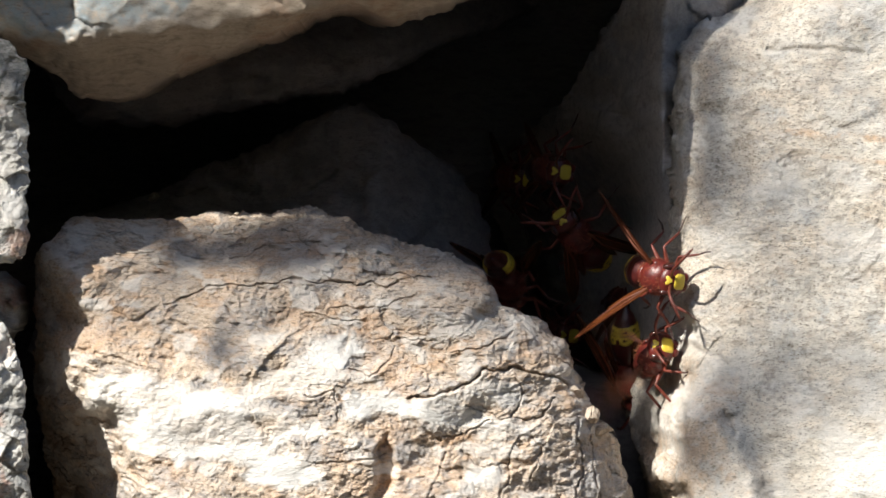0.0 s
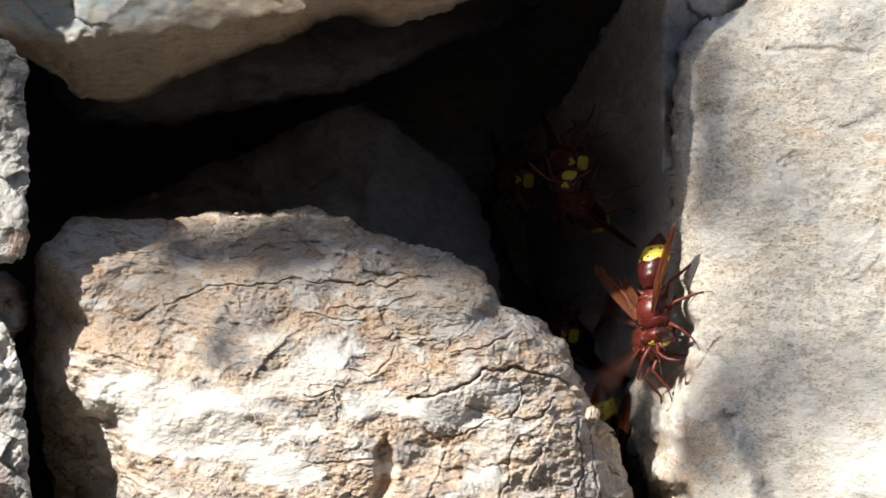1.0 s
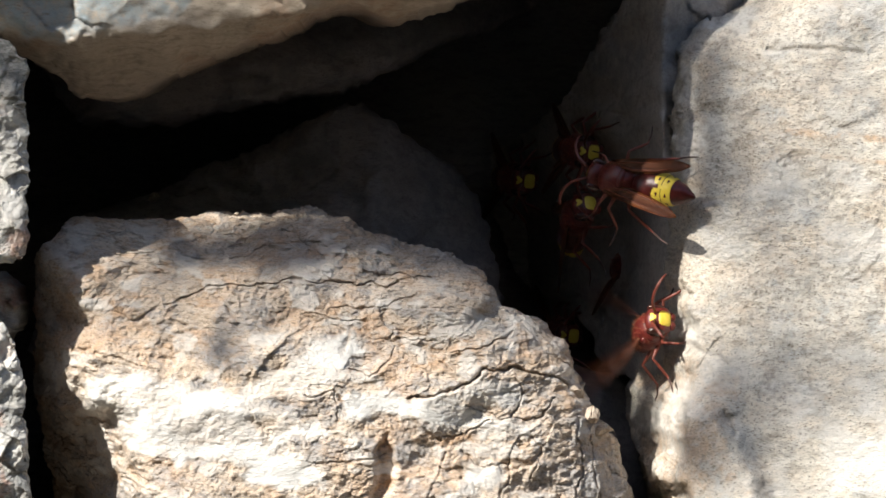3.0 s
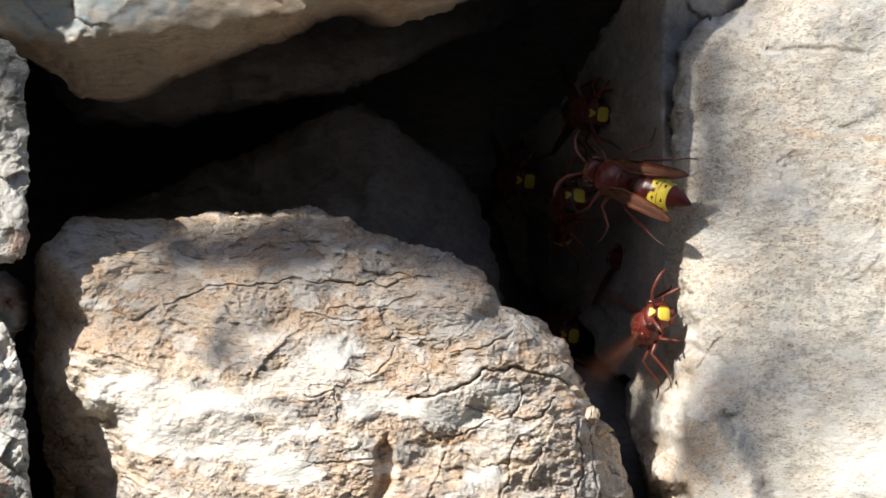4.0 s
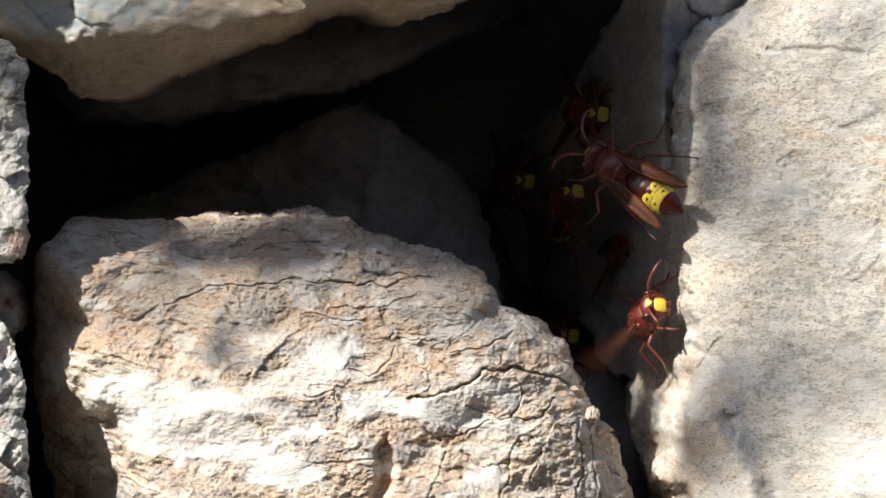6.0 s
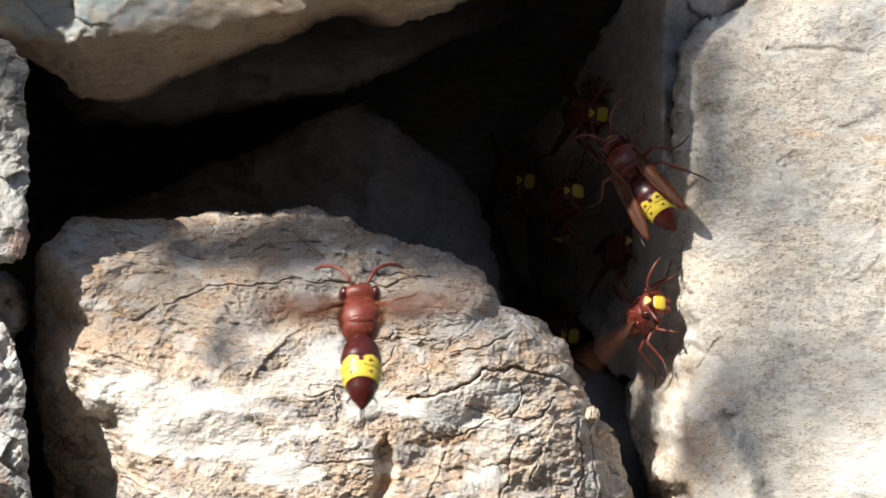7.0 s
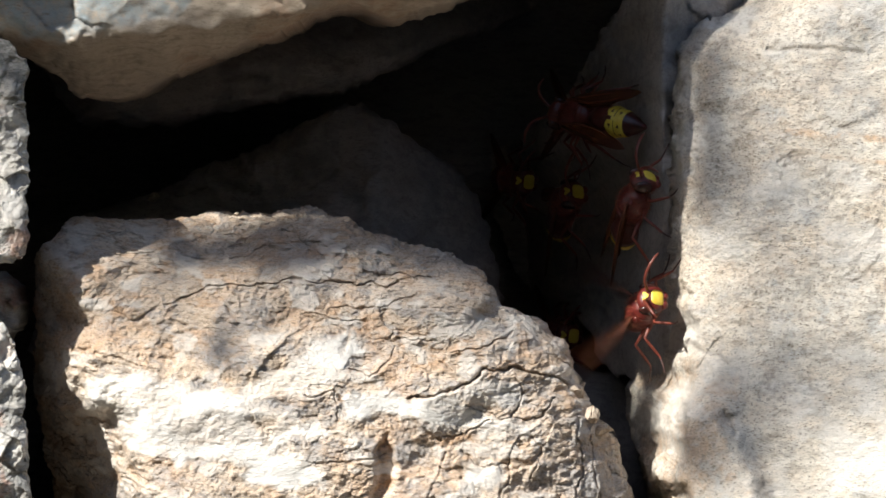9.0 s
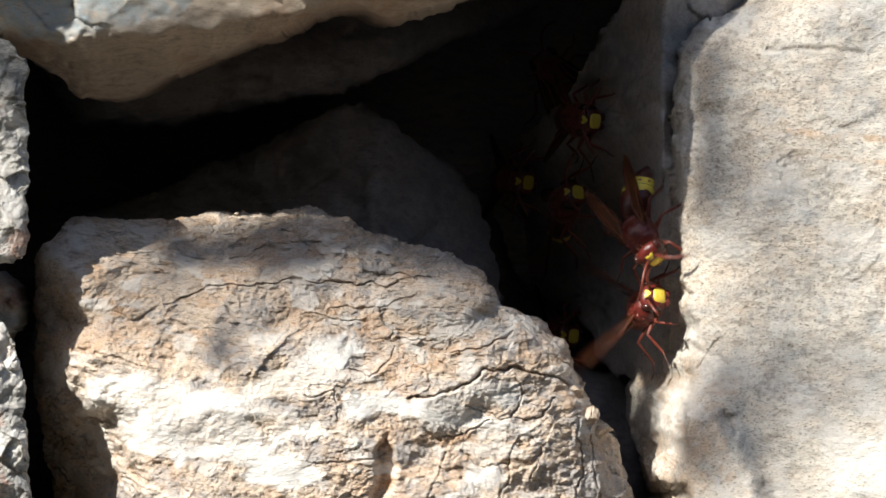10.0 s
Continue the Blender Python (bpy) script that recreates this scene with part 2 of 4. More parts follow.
GREY_PATCHES = [corners(455, 705, 490, 692, 545, 700, 575, 690, 600, 716, 560, 742, 490, 736), corners(500, 782, 560, 776, 596, 800, 560, 822, 510, 806), corners(690, 770, 740, 756, 770, 790, 730, 826, 694, 812),
          corners(925, 690, 975, 690, 985, 730, 935, 742), corners(350, 612, 400, 600, 450, 622, 455, 655, 395, 668, 345, 640), corners(380, 545, 450, 530, 492, 590, 430, 622, 372, 590)]
WARM = [corners(112, 560, 250, 520, 372, 545, 360, 620, 240, 630, 130, 605), corners(612, 640, 690, 606, 760, 612, 740, 660, 700, 690, 640, 670), corners(750, 740, 850, 750, 860, 790, 800, 812, 752, 790),
        corners(560, 545, 680, 540, 840, 600, 900, 640, 780, 660, 640, 600), corners(490, 450, 560, 440, 640, 470, 620, 496, 500, 496), corners(258, 400, 330, 405, 320, 450, 262, 470)]


def big_front(x, z):
    o = x * 0
    wx, wz = x + 2.2 * fbm(x / 13, z / 13, o, 3, 3) + 0.5 * fbm(x / 3, z / 3, o, 3, 6), z + 1.8 * fbm(x / 11, z / 11, o + 5, 3, 4) + 0.4 * fbm(x / 3, z / 3, o + 5, 3, 7)
    shelf = np.interp(x, [-70, -41, -8, 6, 18], [-7.0, -6.6, -10.0, -14.0, -16.5]) + 0.8 * fbm(x / 6, z / 6, o, 3, 5)

    def base(wx, z):
        low = -9.0 + 1.2 * np.sin(x / 16)
        return smax([-9 + 0.42 * (z + 16), -9 + 1.7 * (z - low + 1), -8 + 2.4 * (-60 - wx - 0.25 * (z + 20)), -8 + 0.15 * (wx - 14 + 0.75 * (z + 20)),
                     -9 + 0.7 * (wx - 24 + 0.35 * (z + 44))], 2.5)
    ground = base(wx, z)
    steep = np.clip(np.sqrt(1 + (base(wx + 0.5, z) - ground) ** 2 * 4 + (base(wx, z + 0.5) - ground) ** 2 * 4), 1, 2.3)
    quartz = np.maximum.reduce([q * patch(x, z, p, 61 + 2 * i, 1.0, 1.3) for i, (p, q) in enumerate(zip(QUARTZ, (1, 0.92, 1, 0.85, 0.8)))])
    smudges = [patch(x, z, p, 81 + 2 * i, 0.9, 1.3) for i, p in enumerate(GREY_PATCHES)]
    quartz = quartz * (0.62 + 0.38 * step(-0.35, 0.25, fbm(x / 7, z / 4.5, o, 4, 76)))
    quartz = np.maximum(quartz, 0.5 * step(0.35, 0.75, fbm(x / 5, z / 3.2, o, 5, 79))) * (1 - np.minimum(1, smudges[0] + smudges[1]))
    craggy = step(shelf + 2, shelf - 2, z) * (1 - 0.9 * quartz)
    smooth = 1 - step(shelf + 2, shelf - 2, z)
    y = 1.6 * fbm(x / 17, z / 12, o, 3, 9)
    # broken plates of three sizes, and terraces along the bedding
    f1, j1 = facets(wx, wz * 1.5, 9.5, 21, 0.15, 0.9)
    f2, j2 = facets(wx + 3, wz * 1.4, 4.2, 22, 0.20, 0.45)
    f3, j3 = facets(wx + 0.5 * fbm(x / 2, z / 2, o, 2, 26), wz * 1.3, 1.9, 27, 0.24, 0.16)
    right = step(-30, -14, x)
    h = 2.5 * fbm(x / 11 + 0.05 * z, z / 7, o, 4, 23, 0.55)
    ledge = np.floor(h / 0.8) + step(0.45, 1.0, h / 0.8 - np.floor(h / 0.8))
    rough = 1 - np.abs(fbm(wx / 3.2, wz / 1.9, o, 5, 24, 0.62))
    y = y + craggy * (0.06 * ledge + (0.28 + 0.10 * right) * (f1 + f2 + 1.1 * f3) - 0.20 * rough) + smooth * 0.15 * f1
    # flowing bedding of the upper slope
    s = z + 0.10 * x + 3.0 * fbm(x / 24, z / 15, o, 3, 30)
    y = y + smooth * (0.20 * fbm(x / 8, s / 1.1, o, 5, 35, 0.66) + 0.8 * fbm(x / 10, z / 5, o, 3, 36) + 0.07 * np.abs(fbm(x / 14, s / 0.7, o, 3, 31)))
    y = y + 0.20 * (1 - 0.7 * quartz) * fbm(x / 2.1, z / 1.5, o, 5, 33, 0.72) - 0.4 * quartz
    crack = 0.16 * craggy * np.exp(-j1 / 0.12) * step(-0.1, 0.5, fbm(x / 10, z / 10, o, 2, 71))
    wanderx, wanderz = 0.45 * fbm(x / 2.5, z / 2.5, o, 4, 50), 0.45 * fbm(x / 2.5, z / 2.5, o + 9, 4, 51)
    for i, pts in enumerate(LEDGE_CRACKS + BLOCK_CRACKS + FLANK_CRACKS):
        span = np.array(pts)
        n = (x > span[:, 0].min() - 4) & (x < span[:, 0].max() + 4) & (z > span[:, 1].min() - 4) & (z < span[:, 1].max() + 4)
        cx, cz = x[n], z[n]
        d = line_distance(cx + wanderx[n], cz + wanderz[n], pts)
        w = (0.10 if i > 1 else 0.14) + 0.16 * np.maximum(0, fbm(cx / 5, cz / 5, cx * 0, 2, 80 + i)) + (0.1 if i in (6, 7, 11) else 0)
        y[n] += (0.6 if i not in (6, 7) else 1.2) * np.exp(-(d / w) ** 2) - 0.4 * np.exp(-(d / 0.9) ** 2) * step(-0.3, 0.3, fbm(cx / 4, cz / 4, cx * 0, 2, 110 + i))
        crack[n] = np.maximum(crack[n], (0.8 if i < 16 else 0.55) * np.exp(-(d / (w * 0.8)) ** 2))
    y = ground + steep * y
    # a broken-out notch with a rusty wall, and the grey flank by the gap
    notch = patch(x, z, corners(686, 768, 696, 800, 700, 832, 676, 890, 652, 890, 664, 850, 668, 800), 91, 0.7, 0.6)
    y = y + 2.4 * notch
    flank = patch(x, z, corners(1016, 705, 1048, 760, 1085, 790, 1150, 900, 1026, 900, 1020, 790), 93, 0.8, 0.8)
    y = y + 1.0 * flank * (x - 24) * 0.2
    # the fifth grey patch is darkened further through the crack mask
    crack = np.maximum(crack, 0.4 * smudges[4] * step(-0.6, 0.2, fbm(x / 3, z / 3, o, 4, 130)))
    grey = np.maximum.reduce([0.95 * smudges[0], 0.8 * smudges[1], 0.8 * smudges[2], 0.6 * smudges[3], 1.0 * smudges[4], 0.6 * smudges[5], 0.9 * flank,
                              0.5 * smooth * step(-0.4, 0.5, fbm(x / 12, s / 2.5, o, 4, 77)), 0.7 * step(0.1, 0.6, fbm(x / 6, z / 3.5, o, 5, 78)) * (1 - 0.8 * quartz)])
    rust = np.maximum.reduce([q * patch(x, z, p, 95 + 2 * i, 2.0, 1.8) for i, (p, q) in enumerate(zip(WARM, (0.6, 0.95, 0.95, 0.85, 0.7, 0.5)))]) * step(-0.5, 0.3, fbm(x / 4, z / 2.6, o, 5, 87))
    rust = np.maximum.reduce([rust, notch, 0.5 * crack, 0.55 * step(0.15, 0.7, fbm(x / 8, z / 5, o, 4, 85))])
    return y, {"quartz": quartz, "grey": grey, "rust": rust * (1 - 0.7 * quartz), "crack": crack}


RIDGE = ([-60, -48, -40, -34, -26, -16, -8, 0, 7, 12, 18, 27, 34, 37, 40, 44, 60], [47, 45, 41.5, 40.8, 42.5, 44.6, 43.6, 42.9, 42.8, 42.9, 43.2, 42.6, 43.8, 45.8, 49.5, 56.5, 89])


def right_front(x, z):
    zz = z + 1.5 * fbm(x / 9, z / 9, x * 0, 3, 8)
    edge = np.interp(zz, *RIDGE) + 0.9 * fbm(x / 9, z / 7, x * 0, 3, 10) + 0.5 * fbm(x / 4, z / 4, x * 0, 4, 12)
    face = -6 + 1.3 * fbm(x / 22, z / 20, x * 0, 3, 13) - 0.15 * (x - 50) + 0.25 * z
    swell = 4.6 * step(-18, -30, z - 0.45 * (x - 50)) * step(2.6, -2.6, x - np.interp(z, [-50, -40, -33, -26, -20], [55.5, 54.6, 51.4, 48.2, 46.5]) + 0.9 * fbm(x / 6, z / 6, x * 0, 4, 17))
    bevel = -6 + 0.25 * z + 0.7 * (edge + 6 - x)
    side = -2 + 0.2 * z + np.minimum(9.0 * (edge - x), 12 + (22 + 24 * step(-26, -12, z)) * step(34, 14, z) + (2.6 + 2.8 * step(-28, -8, z)) * (edge - x))
    y = smax([face, bevel + 2 * step(-30, 10, z), side], 1.8) - swell
    f1, j1 = facets(x + 2 * fbm(x / 9, z / 9, x * 0, 3, 14), z * 1.6, 11, 15, 0.05, 0.5)
    y = y + 0.4 * f1 + 0.10 * fbm(x / 1.5, z / 1.1, x * 0, 4, 16, 0.75)
    pits = step(0.42, 0.75, fbm(x / 0.9, z / 0.6, x * 0, 3, 18)) * step(-0.3, 0.4, fbm(x / 12, z / 8, x * 0, 3, 19))
    y = y + 0.15 * pits
    crack = 0.55 * pits
    for i, pts in enumerate([[(58, 35), (66, 35.4), (74, 34.5)], [(43, -16), (48, -19), (50, -20)], [(49, -28), (50, -30), (50.5, -32)]]):
        d = line_distance(x + 0.5 * fbm(x / 3, z / 3, x * 0, 3, 25 + i), z + 0.5 * fbm(x / 3, z / 3, x * 0 + 4, 3, 26 + i), pts)
        y = y + 0.6 * np.exp(-(d / 0.3) ** 2)
        crack = np.maximum(crack, 0.6 * np.exp(-(d / 0.25) ** 2))
    rust = np.maximum.reduce([0.6 * blob(x, z, 68, 20, 9, 0.8, 27, -5), 0.5 * blob(x, z, 74, 15.5, 6, 0.6, 28, -5), 0.15 * blob(x, z, 60, 24, 7, 5, 29), 0.5 * blob(x, z, 44, -34, 8, 12, 30), 0.25 * blob(x, z, 44, 20, 4, 18, 31), 0.14 * step(0.0, 0.6, fbm(x / 11, z / 8, x * 0, 4, 33)), 0.2 * blob(x, z, 45, -5, 4, 9, 35)])
    grey = 0.5 * step(-0.1, 0.6, fbm(x / 12, z / 9, x * 0, 4, 32)) + 0.5 * step(0.2, 0.6, fbm(x / 3, z / 2, x * 0, 4, 34))
    grey = np.maximum(grey, 0.75 * blob(x, z, 46, -36, 9, 13, 37, 0, 0.9))
    return y, {"rust": rust, "grey": grey, "crack": crack, "quartz": 0.5 * step(0.1, 0.7, fbm(x / 10, z / 7, x * 0, 4, 36))}


def top_front(x, z):
    low = np.interp(x, [-80, -66, -48, -20, 10, 40], [41, 37.5, 38.5, 42, 46, 50]) + 0.8 * fbm(x / 5, z / 5, x * 0, 4, 41)
    y0 = -2 - 0.09 * (x + 60)
    y = smax([y0 + 0.9 * fbm(x / 10, z / 10, x * 0, 4, 42), y0 + 2.2 * (low - z)], 0.8)
    f1, j1 = facets(x, z * 1.2, 9, 43, 0.12, 0.8)
    blue = np.interp(x, [-80, -70, -60, -53, -47, -44.5, -42], [40, 36.5, 38.6, 40.6, 40.3, 43.5, 52]) + 0.9 * fbm(x / 4, z / 4, x * 0, 4, 48)
    upper = step(blue - 0.5, blue + 0.5, z)
    y = y + upper * (f1 + 0.3 * fbm(x / 2.5, z / 2.5, x * 0, 4, 44)) + (1 - upper) * (0.5 * fbm(x / 12, z / 8, x * 0, 4, 45))
    crack = upper * 0.5 * np.exp(-j1 / 0.25)
    return y, {"grey": upper * (0.75 + 0.25 * step(-0.2, 0.4, fbm(x / 5, z / 5, x * 0, 4, 46))), "quartz": 0.3 * np.exp(-((z - blue - 0.3) / 0.8) ** 2) * step(-36, -44, x),
               "crack": crack, "rust": 0.35 * (1 - upper) * step(-0.2, 0.6, fbm(x / 14, z / 8, x * 0, 4, 47))}


def craggy_front(depth, seed, tilt=(0, 0), size=7.0, lichen=0.5):
    def front(x, z):
        y = depth + tilt[0] * x + tilt[1] * z + 2.0 * fbm(x / 15, z / 15, x * 0, 3, seed)
        f1, j1 = facets(x + 2 * fbm(x / 7, z / 7, x * 0, 3, seed + 1), z, size, seed + 2, 0.22, 1.4)
        y = y + f1 + 0.4 * fbm(x / 2.5, z / 2.5, x * 0, 5, seed + 3, 0.6)
        return y, {"quartz": lichen * step(0.0, 0.5, fbm(x / 5, z / 7, x * 0, 4, seed + 4)), "grey": 0.6 * step(-0.2, 0.4, fbm(x / 9, z / 9, x * 0, 4, seed + 5)),
                   "rust": 0.5 * step(0.35, 0.7, fbm(x / 6, z / 6, x * 0, 4, seed + 6)), "crack": 0.6 * np.exp(-j1 / 0.2)}
    return front


def soft_front(depth, seed, centre, bulge):
    def front(x, z):
        y = depth + bulge * (((x - centre[0]) / 20) ** 2 + ((z - centre[1]) / 15) ** 2) + 2.2 * fbm(x / 16, z / 16, x * 0, 4, seed)
        return y + 0.4 * fbm(x / 4, z / 4, x * 0, 3, seed + 1), {"grey": 0.5 * step(-0.2, 0.5, fbm(x / 8, z / 8, x * 0, 3, seed + 2))}
    return front


def mound_front(x, z):
    y = 58 + 0.25 * np.maximum(-14 - x, 0) + 1.1 * np.maximum(x + 12, 0) + 0.55 * (z + 6) + 2.2 * fbm(x / 14, z / 14, x * 0, 4, 161)
    f1, j1 = facets(x + 2 * fbm(x / 8, z / 8, x * 0, 3, 163), z, 13, 164, 0.08, 0.8)
    return y + f1 + 0.4 * fbm(x / 4, z / 4, x * 0, 3, 162), {"grey": 0.5 * step(-0.2, 0.5, fbm(x / 8, z / 8, x * 0, 3, 165))}


tagged(rock("stone_block", [(-74, -1), (-71, 2), (-67.5, 5.7), (-53, 5.2), (-37, 6.0), (-24, 7.2), (-14.5, 4), (-1, 0), (7, -4), (10, -10), (17, -13), (24, -20), (25.5, -28), (31, -35), (35, -45), (38, -60), (20, -70), (-55, -70), (-72, -60), (-75, -30), (-74.5, -10)],
            big_front, 62, TAN, n=640, seed=5, rough_edge=0.7, roll=9), "rough tan limestone block with white quartz veins and cracks", "stone", kind="thing", group="stones of the wall")
tagged(rock("upright_stone", [(65, 66), (53.5, 46), (46.4, 40.2), (43.2, 36.5), (42.2, 28), (41.4, 24), (41.8, 10), (40.2, -6), (36.6, -20), (35.6, -28), (35.6, -36), (38, -42), (40, -60), (70, -70), (105, -60), (105, 60), (85, 70)],
            right_front, 110, CREAM, n=400, seed=6, rough_edge=0.5, roll=6), "pale cream-grey limestone slab with fine pits and ochre streaks", "stone", group="stones of the wall")
def side_front(x, z):
    y = 24 + np.maximum(3.3 * (39 - x), 1.8 * (x - 42)) + 30 * step(24, 2, z) * step(42, 34, x) + 2.4 * fbm(x / 9, z / 12, x * 0, 4, 241)
    f1, j1 = facets(x + fbm(x / 5, z / 5, x * 0, 3, 242), z * 0.7, 9, 243, 0.2, 1.0)
    return y + f1 + 0.3 * fbm(x / 3, z / 3, x * 0, 4, 244), {"grey": 0.5 * step(-0.2, 0.5, fbm(x / 7, z / 7, x * 0, 3, 245)), "crack": 0.4 * np.exp(-j1 / 0.2)}


tagged(rock("inner_stone", [(42, 66), (35, 48), (27.5, 36.5), (24, 29), (17, 24), (9, 19), (10, 8), (16, -6), (27, -14), (33, -24), (46, -26), (62, 20), (66, 66)],
            side_front, 130, BROWNISH, n=200, seed=17, rough_edge=0.6, roll=5), "brown-grey stone tucked in behind the upright slab", "stone", group="stones of the hollow")
tagged(rock("capstone", [(-95, 46), (-78, 36.5), (-70, 31.3), (-65.5, 27.4), (-58, 27.6), (-44, 33.6), (-31, 38), (-19, 43.4), (-16, 43.6), (-10, 41.4), (-2, 43.0), (8, 46), (20, 53), (30, 66), (20, 76), (-60, 78), (-95, 70)],
            top_front, 70, SLATE, n=300, seed=7, rough_edge=0.35, roll=5), "overhanging stone, blue-grey face and smooth tan underside", "stone", group="stones of the wall")
tagged(rock("edge_stone", [(-110, 40), (-83, 39), (-77, 37), (-74, 34), (-72.3, 31.5), (-72.6, 24), (-73.2, 18), (-72.6, 10), (-72.2, 2), (-72.6, -0.5), (-75, -2.4), (-84, -3), (-110, -3)],
            craggy_front(-13.5, 101, (0, 0.15), 3.6, 0.7), 50, LICHEN, n=260, seed=8, rough_edge=0.6, roll=2.0, slump=(-9, 0)), "rough grey stone with pale lichen crust", "stone", group="stones of the wall")
tagged(rock("wedge_stone", [(-110, -4), (-80, -4), (-76.5, -7), (-76, -13), (-80, -18), (-110, -18)],
            craggy_front(4, 121, (0, 0), 6, 0.2), 50, LICHEN, n=90, seed=9, rough_edge=0.4, roll=4), "small shaded grey wedge stone between larger ones", "stone", group="stones of the wall")
tagged(rock("edge_stone", [(-110, -14), (-80, -12), (-76, -13.5), (-74, -18), (-72.7, -24), (-73.2, -30), (-72.4, -36), (-72.2, -44), (-74, -66), (-110, -66)],
            craggy_front(-13, 141, (0, 0.0), 4, 0.6), 50, LICHEN, n=260, seed=10, rough_edge=0.6, roll=2.0, slump=(-9, 0)), "grey craggy stone with whitish lichen and a rusty spot", "stone", group="stones of the wall")
# two stones added out of view above, to cast shade into the hollow
tagged(rock("overhang_stone", [(-150, 84), (-90, 81), (-60, 81), (-37, 80), (-36, 100), (-60, 125), (-140, 120)],
            craggy_front(-36, 151, (0, 0.0), 9, 0.3), 0, LICHEN, n=80, seed=15, rough_edge=1.0, roll=3), "unseen grey stone added above the capstone to cast shade", "stone", group="stones of the wall")
tagged(rock("overhang_stone", [(-58, 125), (-57, 91), (-53, 73), (-44, 66), (-32, 65.6), (-26, 73), (-22.8, 85), (-22.3, 125), (-38, 140)],
            craggy_front(-58, 156, (0, 0.0), 9, 0.3), 6, LICHEN, n=80, seed=16, rough_edge=0.8, roll=3), "unseen pointed grey stone added to shade the hollow", "stone", group="stones of the wall")
tagged(rock("inner_stone", [(-80, -20), (-74, 5), (-55, 12), (-39, 18.8), (-25, 25.2), (-19, 28.6), (-14, 28.2), (-8, 22.5), (1, 16.6), (8, 9), (12, -10), (0, -24)],
            mound_front, 130, DULL, n=160, seed=11, rough_edge=0.9, roll=6), "broad brown stone with a rounded peak deep in the dark hollow", "stone", group="stones of the hollow")
tagged(rock("inner_stone", [(-90, 50), (-70, 25), (-55, 24), (-20, 30.5), (0, 40), (20, 50), (10, 60), (-60, 66)],
            soft_front(64, 201, (-50, 24), 4), 130, DULL, n=120, seed=13, rough_edge=0.6, roll=6), "dark stone under the overhanging capstone", "stone", group="stones of the hollow")
tagged(rock("inner_stone", [(0, -76), (4, -40), (10, -26), (22, -21), (34, -26), (44, -36), (44, -76)],
            soft_front(84, 221, (20, -40), 8), 130, SHADY, n=100, seed=14, rough_edge=0.6, roll=6), "dark stone behind the guarded gap", "stone", group="stones of the hollow")


# ---- loose chips ----
def chip(size, at_mm, mat, label, seed, flat=0.6):
    """A small broken piece of stone: a cube cut by random planes."""
    rnd = random.Random(seed)
    bm = bmesh.new()
    bmesh.ops.create_cube(bm, size=2.0)
    for _ in range(9):
        n = Vector((rnd.uniform(-1, 1), rnd.uniform(-1, 1), rnd.uniform(-1, 1))).normalized()
        cut = bmesh.ops.bisect_plane(bm, geom=bm.verts[:] + bm.edges[:] + bm.faces[:], plane_co=n * rnd.uniform(0.7, 0.95), plane_no=n, clear_outer=True)
        edges = [e for e in cut["geom_cut"] if isinstance(e, bmesh.types.BMEdge)]
        if edges:
            bmesh.ops.contextual_create(bm, geom=edges)
    bmesh.ops.bevel(bm, geom=bm.edges[:], offset=0.14, segments=2, affect="EDGES")
    bmesh.ops.triangulate(bm, faces=bm.faces[:])
    bmesh.ops.subdivide_edges(bm, edges=bm.edges[:], cuts=2)
    for v in bm.verts:
        v.co += Vector(noise.noise_vector(v.co * 1.6 + Vector((seed * 3.0, 0, 0)))) * 0.16 + Vector(noise.noise_vector(v.co * 5.0)) * 0.06
        v.co = Vector((v.co.x * size, v.co.y * size, v.co.z * size * flat)) * 0.0005
    me = bpy.data.meshes.new("stone_chip")
    bm.to_mesh(me)
    bm.free()
    me.materials.append(mat)
    ob = tagged(new("stone_chip", me), label, "stone chip", "loose chips")
    ob.matrix_world = pose(at_mm[0] * 0.001, at_mm[1] * 0.001, at_mm[2] * 0.001, rnd.uniform(-25, 25), rnd.uniform(-30, 30), rnd.uniform(0, 180))


for size, place, mat, label, seed in ((4.8, (22.6, -0.4, -25.2), TAN, "small tan stone chip stuck on the block", 1), (4.4, (25.9, -0.8, -29.6), TAN, "broken pale tan chip beside another on the block", 2),
                                      (4.0, (27.6, 0.6, -31.9), TAN, "flat tan chip below the others on the block", 6), (1.1, (-37.5, 21, 6.4), TAN, "tiny pebble on top of the block", 4),
                                      (2.4, (-56.0, 76.5, 10.0), CREAM, "pale fleck of stone in the dark hollow", 5)):
    chip(size, place, mat, label, seed)


# ---- plain masses that close the place ----
def slab(name, lo, hi, mat, label, bump=0.004):
    """A plain wall mass with an uneven face, in metres."""
    bm = bmesh.new()
    bmesh.ops.create_cube(bm, size=1.0)
    for v in bm.verts:
        v.co = Vector([lo[i] + (hi[i] - lo[i]) * (v.co[i] + 0.5) for i in range(3)])
    bmesh.ops.subdivide_edges(bm, edges=bm.edges[:], cuts=14, use_grid_fill=True)
    for v in bm.verts:
        v.co += Vector(noise.noise_vector(v.co * 22)) * bump
    me = bpy.data.meshes.new(name)
    bm.to_mesh(me)
    bm.free()
    me.materials.append(mat)
    return tagged(new(name, me), label, kind="structure")


